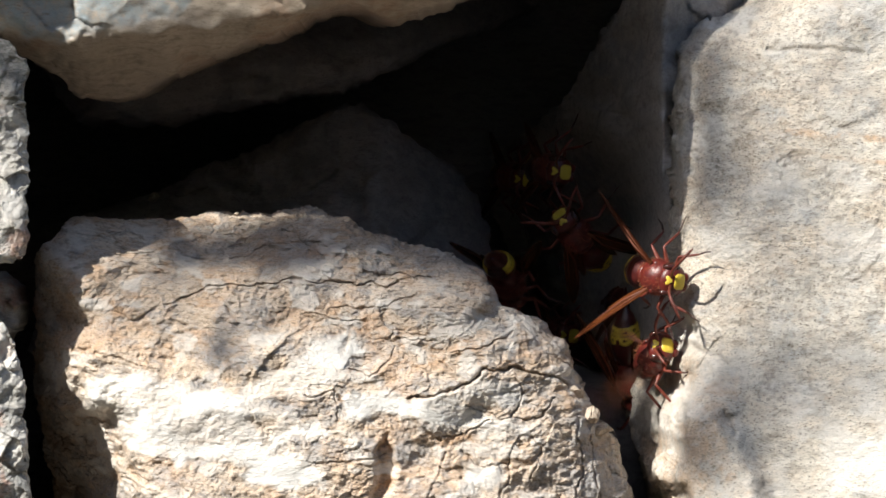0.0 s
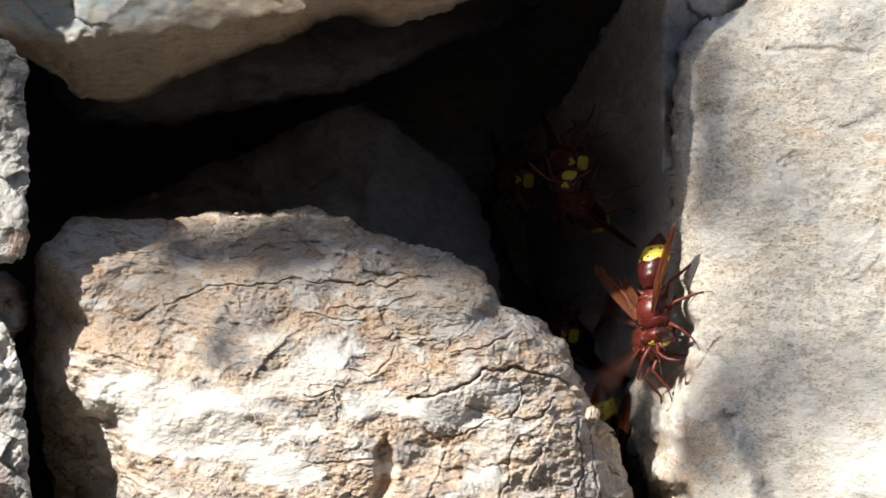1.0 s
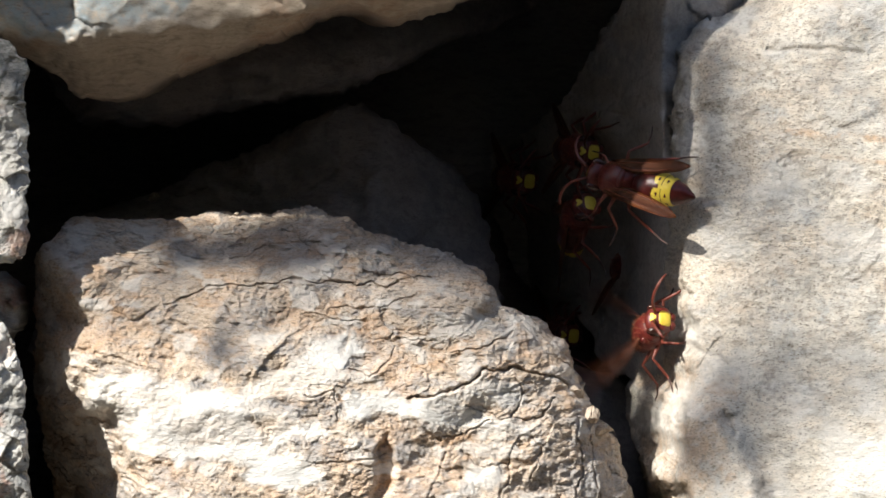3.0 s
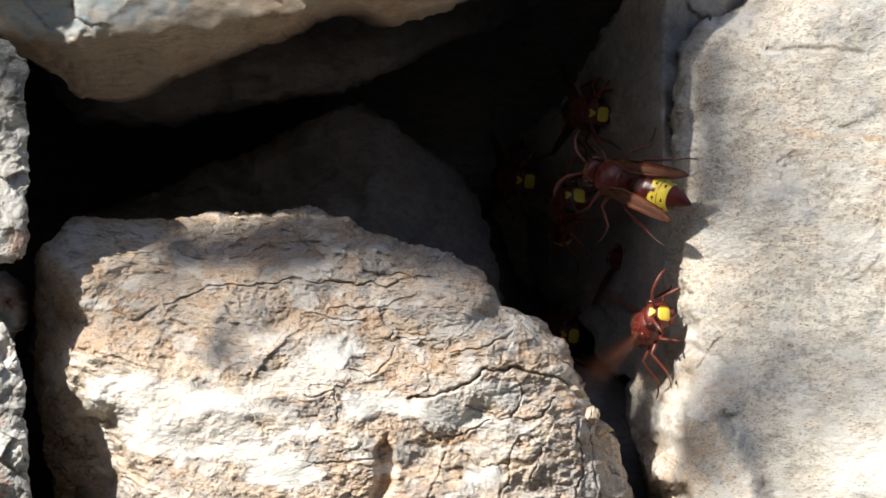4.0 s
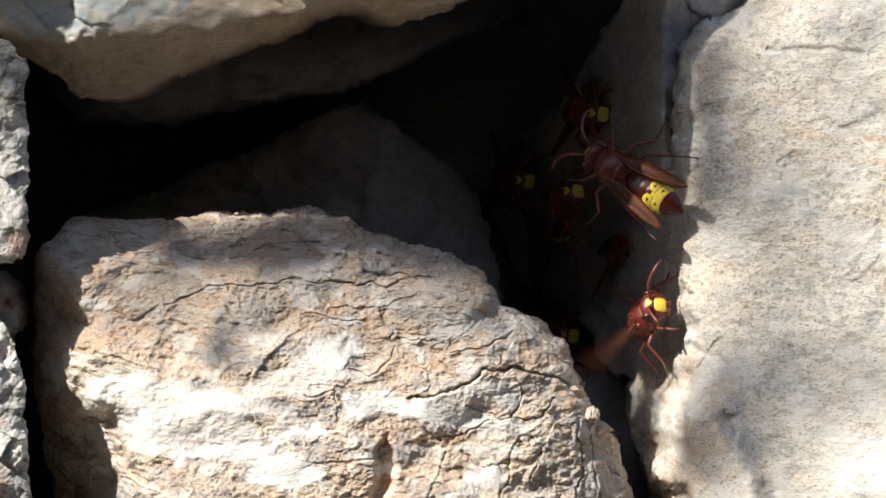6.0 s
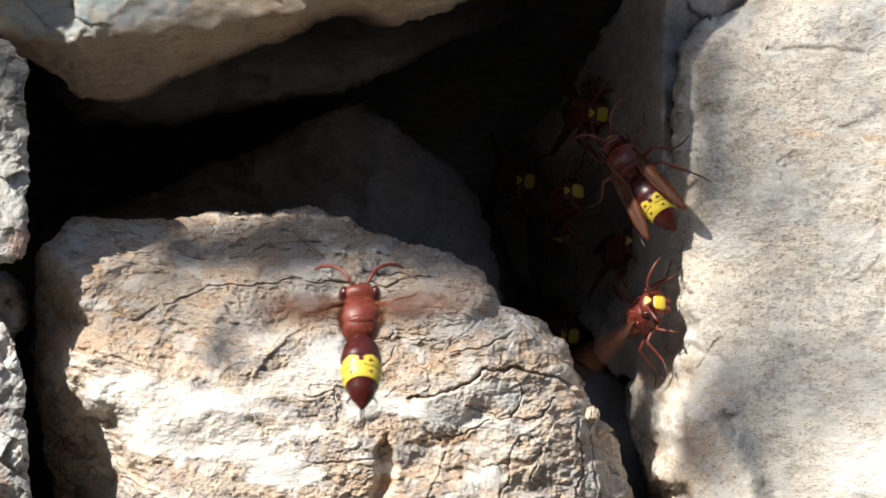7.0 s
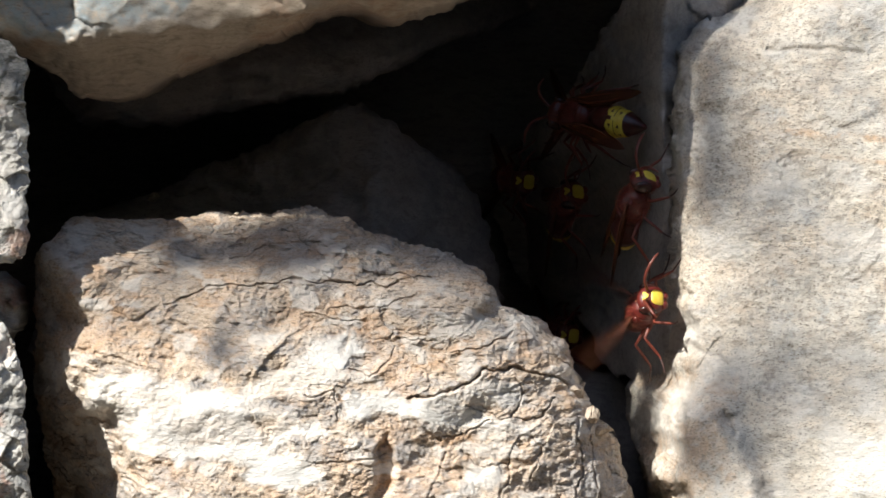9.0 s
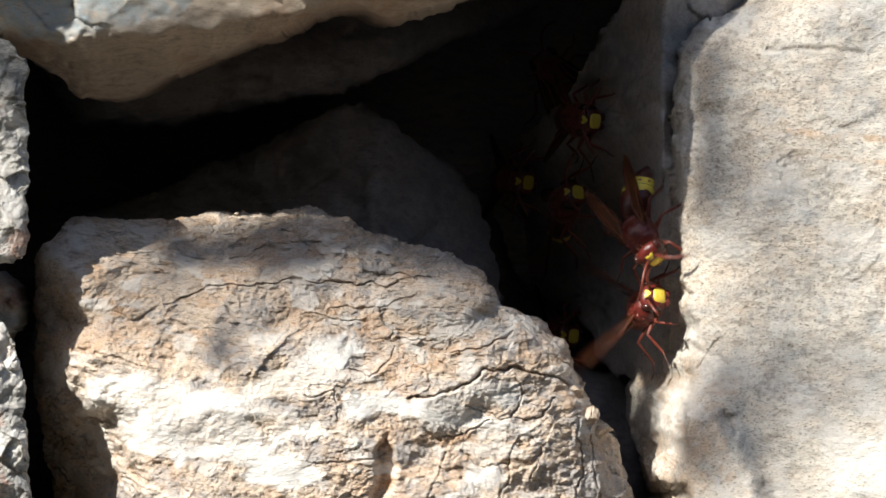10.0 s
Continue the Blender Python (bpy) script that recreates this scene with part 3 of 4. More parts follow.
slab("wall_back", (-0.50, 0.135, -0.50), (0.50, 0.36, 0.45), SHADY, "dark inside of the dry stone wall")
slab("wall_upper", (-0.50, 0.035, 0.075), (0.50, 0.13, 0.45), LICHEN, "upper part of the dry stone wall")
slab("wall_lower", (-0.50, 0.03, -0.50), (0.50, 0.13, -0.064), LICHEN, "lower part of the dry stone wall")
slab("wall_left", (-0.50, 0.03, -0.058), (-0.098, 0.13, 0.068), LICHEN, "wall to the side of the edge stones")
slab("wall_right", (0.094, 0.03, -0.058), (0.50, 0.13, 0.068), LICHEN, "wall beyond the upright slab")


def ground():
    bm = bmesh.new()
    bmesh.ops.create_grid(bm, x_segments=60, y_segments=60, size=1.0)
    for v in bm.verts:
        r = v.co.xy.length
        v.co.xy *= 1 + 900 * r ** 6
        v.co.z = -0.5 + 0.02 * noise.noise(v.co * 3)
    me = bpy.data.meshes.new("ground")
    bm.to_mesh(me)
    bm.free()
    me.materials.append(EARTH)
    tagged(new("ground", me), "dry trodden earth before the wall", kind="structure")


ground()


def hedge():
    """A dark evergreen hedge, unseen behind the eye, added to dim skylight; bent round both sides."""
    m, nt, p = material("evergreen_foliage", 0.7, 0.2)
    nt.links.new(mixed(nt, ramp(nt, grain(nt, 0.012, 5, 0.7), 0.4, 0.65), (0.025, 0.045, 0.015), (0.06, 0.09, 0.03)), p.inputs["Base Color"])
    bm = bmesh.new()
    rnd = random.Random(9)
    rows = []
    for i in range(61):
        a = radians(-20 - 140 * i / 60)
        row = []
        for k in range(22):
            f = k / 21
            out = 3.2 + 1.2 * max(0, f - 0.55) / 0.45 - 0.3 * math.sin(math.pi * f)
            q = Vector((out * math.cos(a), out * math.sin(a), -0.52 + 1.8 * math.sin(math.pi * min(f, 0.62) / 1.24)))
            row.append(bm.verts.new(q + Vector(noise.noise_vector(q * 2.1)) * 0.25 + Vector(noise.noise_vector(q * 7)) * 0.12))
        rows.append(row)
    for a, b in zip(rows, rows[1:]):
        for k in range(21):
            bm.faces.new((a[k], a[k + 1], b[k + 1], b[k]))
    for _ in range(9000):
        a = radians(-20 - 140 * rnd.random())
        h = rnd.random()
        c = Vector((3.1 * math.cos(a), 3.1 * math.sin(a), -0.5 + 1.8 * h)) + Vector(noise.noise_vector(Vector((a * 5, h * 5, 1)))) * 0.25
        d = Vector((rnd.uniform(-1, 1), rnd.uniform(-1, 1), rnd.uniform(-1, 1))).normalized()
        e = d.orthogonal().normalized()
        bm.faces.new([bm.verts.new(c + v) for v in (d * 0.045, e * 0.016, d * -0.045, e * -0.016)])
    me = bpy.data.meshes.new("hedge")
    bm.to_mesh(me)
    bm.free()
    me.materials.append(m)
    tagged(new("hedge", me), "unseen dark evergreen hedge added behind the eye to dim skylight", "hedge", kind="stuff")


hedge()


# ---- hornets ----
def chitin(name, colour, dark, rough=0.32, scale=0.8):
    m, nt, p = material(name, rough, 0.5)
    nt.links.new(mixed(nt, ramp(nt, grain(nt, scale, 4), 0.35, 0.7), colour, dark), p.inputs["Base Color"])
    relief(nt, p, [(grain(nt, 4.0, 3), 0.25)], 0.00015)
    return m


# the red chitin again, brighter for the flyer: sunlight put into its colour
RED_LIT = chitin("lit_red_chitin", (0.19, 0.036, 0.020), (0.11, 0.020, 0.012), 0.45)
RED = chitin("red_brown_chitin", (0.13, 0.017, 0.012), (0.07, 0.009, 0.007), 0.36)
BROWN = chitin("dark_brown_chitin", (0.075, 0.011, 0.009), (0.04, 0.007, 0.006), 0.28)
YELLOW = chitin("yellow_chitin", (0.76, 0.59, 0.075), (0.70, 0.50, 0.05), 0.4)
LEG = chitin("red_leg_chitin", (0.165, 0.035, 0.021), (0.10, 0.020, 0.012), 0.42)
TARSUS = chitin("dark_foot_chitin", (0.055, 0.018, 0.013), (0.03, 0.010, 0.008), 0.5)
FUZZ = chitin("rusty_hair", (0.42, 0.16, 0.07), (0.30, 0.10, 0.05), 0.7)
EYE_BLACK = chitin("dark_eye", (0.05, 0.014, 0.010), (0.03, 0.010, 0.008), 0.18)


def wing_skin(name, alpha, spec):
    m, nt, p = material(name, 0.5, spec)
    nt.links.new(mixed(nt, ramp(nt, grain(nt, 0.4, 3, 0.5, (0.3, 2.5, 1)), 0.42, 0.58), (0.12, 0.034, 0.009), (0.06, 0.016, 0.006)), p.inputs["Base Color"])
    p.inputs["Transmission Weight"].default_value = 0.05
    p.inputs["Alpha"].default_value = alpha
    return m


WING, WING_OPEN = wing_skin("amber_wing_membrane", 0.78, 0.12), wing_skin("open_wing_membrane", 0.34, 0.2)
VEIN = chitin("wing_vein", (0.14, 0.035, 0.01), (0.09, 0.02, 0.008), 0.6)


def lathe(profile, squash=(1.0, 1.0), bend=0.0, around=28):
    """A body of revolution along x; profile rows of (x, radius); bend sags it in z."""
    V, F = [], []
    for x, r in profile:
        for k in range(around):
            a = 2 * math.pi * k / around
            V.append((x, r * squash[0] * math.cos(a), r * squash[1] * math.sin(a) + bend * x * x))
    for i in range(len(profile) - 1):
        for k in range(around):
            a, b = i * around + k, i * around + (k + 1) % around
            F.append((a, a + around, b + around, b))
    F.append(tuple(range(around)))
    F.append(tuple(reversed(range((len(profile) - 1) * around, len(profile) * around))))
    return V, F


def ellipsoid(c, r, n=22, m=14):
    V, F = lathe([(math.cos(math.pi * (1 - i / m)), max(0.02, math.sin(math.pi * i / m))) for i in range(m + 1)], around=n)
    return [(c[0] + x * r[0], c[1] + y * r[1], c[2] + z * r[2]) for x, y, z in V], F


def tube(points, radii, around=8):
    """A bent limb through the points."""
    V, F = [], []
    P = [Vector(p) for p in points]
    for i, p in enumerate(P):
        d = (P[min(i + 1, len(P) - 1)] - P[max(i - 1, 0)]).normalized()
        s = d.cross(Vector((0.3, 0.2, 1.0))).normalized()
        q = d.cross(s)
        for k in range(around):
            a = 2 * math.pi * k / around
            V.append(tuple(p + (s * math.cos(a) + q * math.sin(a)) * radii[i]))
    for i in range(len(P) - 1):
        for k in range(around):
            a, b = i * around + k, i * around + (k + 1) % around
            F.append((a, b, b + around, a + around))
    F.append(tuple(reversed(range(around))))
    F.append(tuple(range((len(P) - 1) * around, len(P) * around)))
    return V, F


def joined(*pieces):
    V, F = [], []
    for v, f in pieces:
        F += [tuple(i + len(V) for i in face) for face in f]
        V += v
    return V, F


def part(name, shape, mats, parent, label=""):
    """One mesh under a thing, from a shape in millimetres."""
    V, F = shape
    me = mesh_from(name, [(x * 0.001, y * 0.001, z * 0.001) for x, y, z in V], F, mats if isinstance(mats, list) else [mats])
    ob = new(name, me)
    ob.parent = parent
    return tagged(ob, label)


HEAD_C, HEAD_R = (5.9, 0, -0.6), (2.0, 3.6, 3.2)


def on_face(y, z, lift=1.035):
    q = max(0.0, 1 - (y / HEAD_R[1]) ** 2 - (z / HEAD_R[2]) ** 2)
    return (HEAD_C[0] + HEAD_R[0] * math.sqrt(q) * lift + 0.08, y, HEAD_C[2] + z)


def face_plate(inside, cy, cz, ry, rz):
    """A raised plate that follows the front of the head."""
    V, F, rings, n = [], [], 5, 22
    for i in range(rings + 1):
        for k in range(n):
            a = 2 * math.pi * k / n
            s = (i / rings) * inside(a)
            x, y, z = on_face(cy + ry * s * math.cos(a), cz + rz * s * math.sin(a))
            V.append((x - (0.35 if i == rings else 0), y, z))
    for i in range(rings):
        for k in range(n):
            a, b = i * n + k, i * n + (k + 1) % n
            F.append((a, b, b + n, a + n))
    return V, F


def blade(length, width, side, sweep):
    """A thin wing with a rounded tip, lying back along -x and out to its side."""
    n, V, F = 14, [], []
    for i in range(n + 1):
        s = i / n
        w = width * (0.16 + 0.84 * math.sin(math.pi * min(1.0, 0.12 + s * 0.80)) ** 0.8) * math.sqrt(max(0.0, 1 - max(0, (s - 0.82) / 0.18) ** 2) + 0.02)
        mid = sweep * s * s
        for t, z in ((-0.5, 0), (-0.17, 0.14), (0.17, 0.05), (0.5, -0.02)):
            V.append((-length * s, side * (mid + t * w), z + 0.25 * math.sin(3 * s)))
    m = len(V)
    V += [(x, y, z - 0.06) for x, y, z in V]
    for i in range(n):
        for k in range(3):
            a = i * 4 + k
            F.append((a, a + 1, a + 5, a + 4))
            F.append((m + a, m + a + 4, m + a + 5, m + a + 1))
        for k in (0, 3):
            a = i * 4 + k
            F.append((a, a + 4, m + a + 4, m + a))
    F.append((0, 1, 2, 3, m + 3, m + 2, m + 1, m))
    F.append(tuple(4 * n + k for k in (0, 1, 2, 3)) + tuple(m + 4 * n + k for k in (3, 2, 1, 0)))
    return V, F


LEGS = {"front": [(3.2, 1.6, -2.2), (5.4, 5.2, -1.6), (8.2, 6.4, -4.6), (10.0, 7.2, -5.2), (12.0, 7.6, -5.4)],
        "middle": [(0.6, 1.9, -2.4), (0.4, 6.6, -0.8), (-0.8, 9.8, -4.6), (-0.4, 12.0, -5.4), (0.4, 14.0, -5.6)],
        "hind": [(-2.0, 1.7, -2.2), (-5.4, 5.8, -0.2), (-9.4, 8.2, -4.8), (-12.0, 9.4, -5.6), (-14.4, 10.0, -5.8)]}


def bent(points, f):
    """A finer run through the same knees."""
    out = []
    for a, b in zip(points, points[1:]):
        out += [tuple(a[i] + (b[i] - a[i]) * k / f for i in range(3)) for k in range(f)]
    return out + [points[-1]]


def abdomen_radius(s):
    return 3.55 * (max(0.0, 1 - abs((s - 0.42) / 0.49) ** 2.3) ** 0.62 if s < 0.42 else max(0.0, 1 - ((s - 0.42) / 0.59) ** 1.9) ** 0.85) + 0.05


def make_hornet(label, spread=False):
    """A hornet: thorax at the origin, head along +x, back up."""
    red = RED_LIT if spread else RED
    h = tagged(new("hornet"), label, "hornet", "hornets of the colony")
    thorax = part("thorax", joined(lathe([(-4.7, 0.9), (-4.4, 1.8), (-3.8, 2.5), (-3.0, 2.95), (-2.3, 3.15), (-2.05, 3.12), (-1.8, 3.25), (-1.0, 3.55), (0.2, 3.72), (1.3, 3.62), (2.2, 3.35), (3.0, 2.95), (3.7, 2.4), (4.3, 1.7), (4.7, 1.0)], (1.08, 0.98), -0.02, 40),
                                   lathe([(-6.0, 0.45), (-5.2, 0.55), (-4.2, 1.0)], (1, 1), -0.02)), red, h)
    part("scutellum", ellipsoid((-2.5, 0, 2.0), (0.95, 2.2, 1.25), 18, 10), red, thorax)
    part("collar", lathe([(2.3, 3.25), (2.7, 3.3), (3.4, 2.95), (4.0, 2.35), (4.3, 1.8)], (1.1, 0.9), -0.02, 32), red, thorax)
    for s in (1, -1):
        part("wing_base", ellipsoid((1.4, s * 2.9, 1.7), (0.9, 0.7, 0.6), 14, 8), red, thorax)
    head = part("head", joined(ellipsoid(HEAD_C, HEAD_R), ellipsoid((6.3, 1.0, -3.4), (0.9, 1.1, 0.9), 12, 8), ellipsoid((6.3, -1.0, -3.4), (0.9, 1.1, 0.9), 12, 8)), red, h)
    part("face_plate", face_plate(lambda a: 1.0 - 0.09 * math.cos(4 * a) - 0.12 * max(0, -math.sin(a)) ** 8, 0, -1.05, 2.1, 1.85), YELLOW, head, "bright yellow face plate")
    part("forehead_patch", face_plate(lambda a: 0.5 + 0.7 * max(0, math.sin(a)) * abs(math.cos(a)) * 2, 0, 1.45, 1.2, 1.05), YELLOW, head, "small yellow forehead patch")
    for s in (1, -1):
        part("eye", ellipsoid((5.95, s * 2.75, 0.0), (1.5, 1.0, 2.2), 16, 10), BROWN if spread else EYE_BLACK, head, "dark kidney-shaped eye")
        part("antenna", tube([(7.5, s * 0.9, 0.5), (9.1, s * 1.9, 1.5), (10.4, s * 2.7, 2.0), (11.6, s * 3.9, 1.9), (12.7, s * 5.3, 1.4), (13.3, s * 6.8, 0.6), (13.4, s * 7.8, -0.2)],
                             [0.30, 0.33, 0.34, 0.36, 0.36, 0.32, 0.16], 8), LEG, head)
    # short hairs on thorax and head
    rnd, hairs = random.Random(21), []
    for k in range(420):
        a, u = rnd.uniform(0, 2 * math.pi), rnd.uniform(-0.9, 0.9)
        n = Vector((u, math.cos(a) * math.sqrt(1 - u * u), math.sin(a) * math.sqrt(1 - u * u)))
        c, e = ((0, 0, 0), (4.3, 3.75, 3.7)) if k % 3 else ((HEAD_C), (1.7, 3.5, 3.1))
        if k % 3 == 0 and u > 0.1:
            continue
        p = Vector((c[0] + n.x * e[0], c[1] + n.y * e[1], c[2] + n.z * e[2]))
        tip = p + (n + Vector((-0.5, rnd.uniform(-0.3, 0.3), rnd.uniform(-0.3, 0.3)))).normalized() * rnd.uniform(0.5, 0.95)
        hairs.append(tube([tuple(p), tuple(tip)], [0.05, 0.012], 3))
    part("fuzz", joined(*hairs), FUZZ, thorax, "short rusty hairs")
    # abdomen in three rings
    L, X0 = 13.2, -5.0

    def run(a, b, n, grow=1.0):
        rows = []
        for i in range(n + 1):
            s = a + (b - a) * i / n
            ring = 0.05 * math.cos(2 * math.pi * 6 * s)
            rows.append((X0 - L * s, (abdomen_radius(s) + ring) * grow))
        return list(reversed(rows))
    body = part("abdomen", lathe(run(0.0, 0.44, 16), (1.0, 0.92), -0.012, 40), BROWN, h)
    band = part("yellow_band", lathe(run(0.42, 0.71, 30, 1.012), (1.0, 0.92), -0.012, 48), [YELLOW, BROWN], body, "yellow abdominal band with brown dots")
    for p in band.data.polygons:
        c = p.center * 1000
        s, a = (X0 - c.x) / L, math.degrees(math.atan2(c.y, c.z + 0.012 * c.x * c.x))
        dots = any(math.hypot((abs(a) - q) / 7.0, (s - e) / 0.018) < 1 for q, e in ((30, 0.505), (34, 0.64), (74, 0.64)))
        if dots or s < 0.445 + 0.022 * math.cos(math.radians(a * 5)) or 0.566 < s < 0.573 and abs(a) > 12 or abs(a) > 140 or (abs(a) < 4.5 and s < 0.53):
            p.material_index = 1
    part("abdomen_tip", lathe(run(0.69, 1.0, 14), (1.0, 0.92), -0.012, 32), BROWN, body)
    for s in (1, -1):
        w = part("wing", blade(17.0 if spread else 20.0, 6.0 if spread else 3.3, s, 1.2), [WING_OPEN if spread else WING], h, "translucent amber wing")
        part("wing_vein", joined(tube([(0, s * 0.2, 0.1), (-6, s * (-1.3 if spread else -1.0), 0.35), (-12, s * (-1.6 if spread else -0.6), 0.3), (-15.5, s * 0.2, 0.2)], [0.34, 0.24, 0.18, 0.08], 6),
                                 tube([(0, s * 0.2, 0.1), (-6, s * 0.7, 0.36), (-12, s * 1.2, 0.22)], [0.16, 0.12, 0.06], 6)), VEIN, w)
        w.location = (0.0012, s * 0.0027, 0.0024)
        w.rotation_euler = (0, radians(-4), radians(-s * 20))
        part("hind_wing", blade(11.0, 4.0 if spread else 1.9, s, 0.8), [WING_OPEN if spread else WING], h, "translucent amber hind wing").matrix_basis = pose(-0.0008, s * 0.0023, 0.0014, 0, -3, -s * 7)
        for pts in LEGS.values():
            q = [(x, s * y, z) for x, y, z in pts]
            run_pts = bent(q, 4)
            rad = [0.55, 0.58, 0.52, 0.4, 0.30, 0.34, 0.36, 0.32, 0.25, 0.18, 0.21, 0.18, 0.16, 0.16, 0.16, 0.13, 0.08]
            leg = part("leg", tube(run_pts, rad, 8), LEG, h)
            part("foot", tube(run_pts[9:], [1.06 * r for r in rad[9:]], 8), TARSUS, leg, "thin blackish foot")
    return h

# ---- the leafy twig overhead that dapples the sunlight ----
def leaf_skin():
    m, nt, p = material("olive_leaf", 0.55, 0.4)
    nt.links.new(mixed(nt, grain(nt, 0.2, 4), (0.07, 0.11, 0.04), (0.11, 0.15, 0.07)), p.inputs["Base Color"])
    return m


LEAF, BARK = leaf_skin(), stone("grey_bark", (0.26, 0.23, 0.19), (0.18, 0.16, 0.13), (0.10, 0.09, 0.07))


def leaf_shape(length, width):
    V, F, n = [], [], 10
    for i in range(n + 1):
        s = i / n
        w = width * 0.5 * max(0.03, math.sin(math.pi * s) ** 0.8)
        for t, z in ((-1, 0.0), (0, -0.12 * w), (1, 0.0)):
            V.append((length * (s - 0.5), t * w, z + 0.06 * length * s * s))
    m = len(V)
    V += [(x, y, z - 0.4) for x, y, z in V]
    for i in range(n):
        for k in (0, 1):
            a = 3 * i + k
            F += [(a, a + 1, a + 4, a + 3), (m + a, m + a + 3, m + a + 4, m + a + 1)]
        for k in (0, 2):
            a = 3 * i + k
            F.append((a, a + 3, m + a + 3, m + a))
    return V, F


def branch():
    """Leaves on a bough; each leaf hangs where its shade falls on the wall (x, z in mm), some way up the sunbeam."""
    rnd = random.Random(4)
    b = tagged(new("olive_tree"), "olive tree with a leafy bough dappling the light on the wall", "tree")
    spots = [(-60, 14, 1.3, 13), (-66, 20, 1.4, 13), (-49, 22, 1.3, 14), (-35, 21, 1.2, 14), (-8, 11, 1.3, 13), (-41, 11, 1.4, 11), (-27, 12, 1.4, 12), (-19, 19, 1.4, 13), (2, 4, 1.3, 12),
             (-52, 12, 1.5, 9), (-16, 9, 1.5, 9), (-27, -30, 0.6, 4), (-4, 16, 1.5, 10), (8, 6, 1.5, 10),
             (-56, -16, 2.0, 6), (-44, -16, 2.0, 6), (-32, -17, 2.0, 6), (-19, -18, 2.0, 6), (-6, -20, 2.0, 6), (6, -20, 2.0, 6), (16, -24, 2.0, 5), (-50, -7, 1.8, 6), (-26, -4, 1.8, 7), (-4, -8, 1.8, 7), (12, -10, 1.8, 7)]
    # shade on the upright slab's bevelled edge and on its face, some of it soft from far up the tree
    slab_shade = [(43.5, 36, 1.3, 7), (44.5, 28, 1.3, 7), (44.5, 21, 1.4, 7), (45, 13, 1.4, 7), (46, 6, 1.4, 7), (50, 15, 1.9, 5), (50, 7, 1.9, 5), (61, 5, 2.2, 6), (69, 3, 2.2, 6),
                  (69, 29, 2.2, 4), (77, 32, 2.2, 4), (60, -3, 2.2, 3)]
    slab_shade += [(57, -22, 2.0, 6), (63, -25, 2.0, 7), (71, -23, 1.8, 8), (78, -25, 1.8, 7), (60, -33, 2.0, 6), (66, -17, 2.2, 4), (50, -25, 1.7, 8), (47, -32, 1.5, 8), (52, -38, 1.6, 8), (45, -40, 1.3, 8), (47, -20, 1.6, 6)]
    for x, z, d, w in slab_shade:
        y = 0.25 * z + (-6 - 0.15 * (x - 50) if x > 47 else -2)
        spots.append((x - y * SUN.x / SUN.y, z - y * SUN.z / SUN.y, d, w))
    ends = []
    for x, z, d, w in spots:
        p = Vector((x * 0.001, 0, z * 0.001)) - SUN * d
        leaf = part("leaf", leaf_shape(w * 2.3, w), LEAF, b)
        leaf.matrix_basis = look(p, p + SUN) @ pose(0, 0, 0, rnd.uniform(-30, 30), rnd.uniform(-30, 30), rnd.uniform(0, 360))
        ends.append(p)
    top = -SUN * 2.3 + Vector((-0.25, 0.1, 0.35))
    stem = [top.lerp(-SUN * 1.2 + Vector((0.22, 0.05, 0.26)), k / 6) * 1000 for k in range(7)]
    part("bough", tube([tuple(p) for p in stem], [14, 12, 11, 9, 7, 5, 3], 10), BARK, b)
    foot = Vector((top.x * 1000 - 300, top.y * 1000 - 200, -505))
    trunk = [foot, foot.lerp(top * 1000, 0.35) + Vector((60, -30, 0)), foot.lerp(top * 1000, 0.7) + Vector((-20, 30, 0)), top * 1000]
    part("trunk", tube([tuple(p) for p in trunk], [75, 55, 38, 15], 14), BARK, b)
    for p in ends:
        near = min(stem, key=lambda q: (q - p * 1000).length)
        mid = (near + p * 1000) / 2 + Vector((0, 0, 40))
        part("twiglet", tube([tuple(near), tuple(mid), tuple(p * 1000)], [1.2, 0.8, 0.4], 6), BARK, b)


branch()


def at(u, v, y):
    """A place y mm behind the wall's face; u and v run right and down over the face in steps of 0.1 mm from its upper left corner, seen from the eye."""
    k = (EYE * 1000 + y) / (EYE * 1000)
    return Vector(((u - 784) * 0.1 * k, y, (441 - v) * 0.1 * k)) * 0.001


def stance(u, v, y, ahead, back):
    """The pose of a hornet whose thorax is at (u, v, y); ahead and back: where head and back point, as right, up and out of the wall."""
    f = Vector((ahead[0], -ahead[2], ahead[1])).normalized()
    d = Vector((back[0], -back[2], back[1]))
    d = (d - f * d.dot(f)).normalized()
    m = Matrix((f, d.cross(f), d)).transposed().to_4x4()
    m.translation = at(u, v, y)
    return m


def limbs(h, name):
    return [c for c in h.children if c.name.split(".")[0] == name]


RESTING = make_hornet("red-brown hornet with yellow face clinging to the stone")
RESTING.scale = (0.82, 0.82, 0.82)
FLYING = make_hornet("flying red-brown hornet with yellow-banded abdomen", spread=True)
FLYING.scale = (0.96, 0.96, 0.96)


def another(label):
    return tagged(copy_thing(RESTING, Matrix()), label)


CLIMBER = RESTING
tagged(CLIMBER, "red-brown hornet with half-spread amber wings on the upright stone")
GUARD = another("guarding hornet fanning its wings in the gap, yellow face outward")
LEAVER = another("hornet crawling down into the dark gap")
NEIGHBOUR = another("hornet climbing over the guard beside the upright stone")
WATCHER = another("hornet deep in the shaded hollow, yellow face showing")
SITTER = another("dim hornet on the shaded side of the upright stone")
SHIFTER = another("dim hornet in the hollow below its companions")
LURKER = another("hornet low in the dark gap, hardly lit")
PASSER = another("hornet passing through the hollow with curled abdomen")


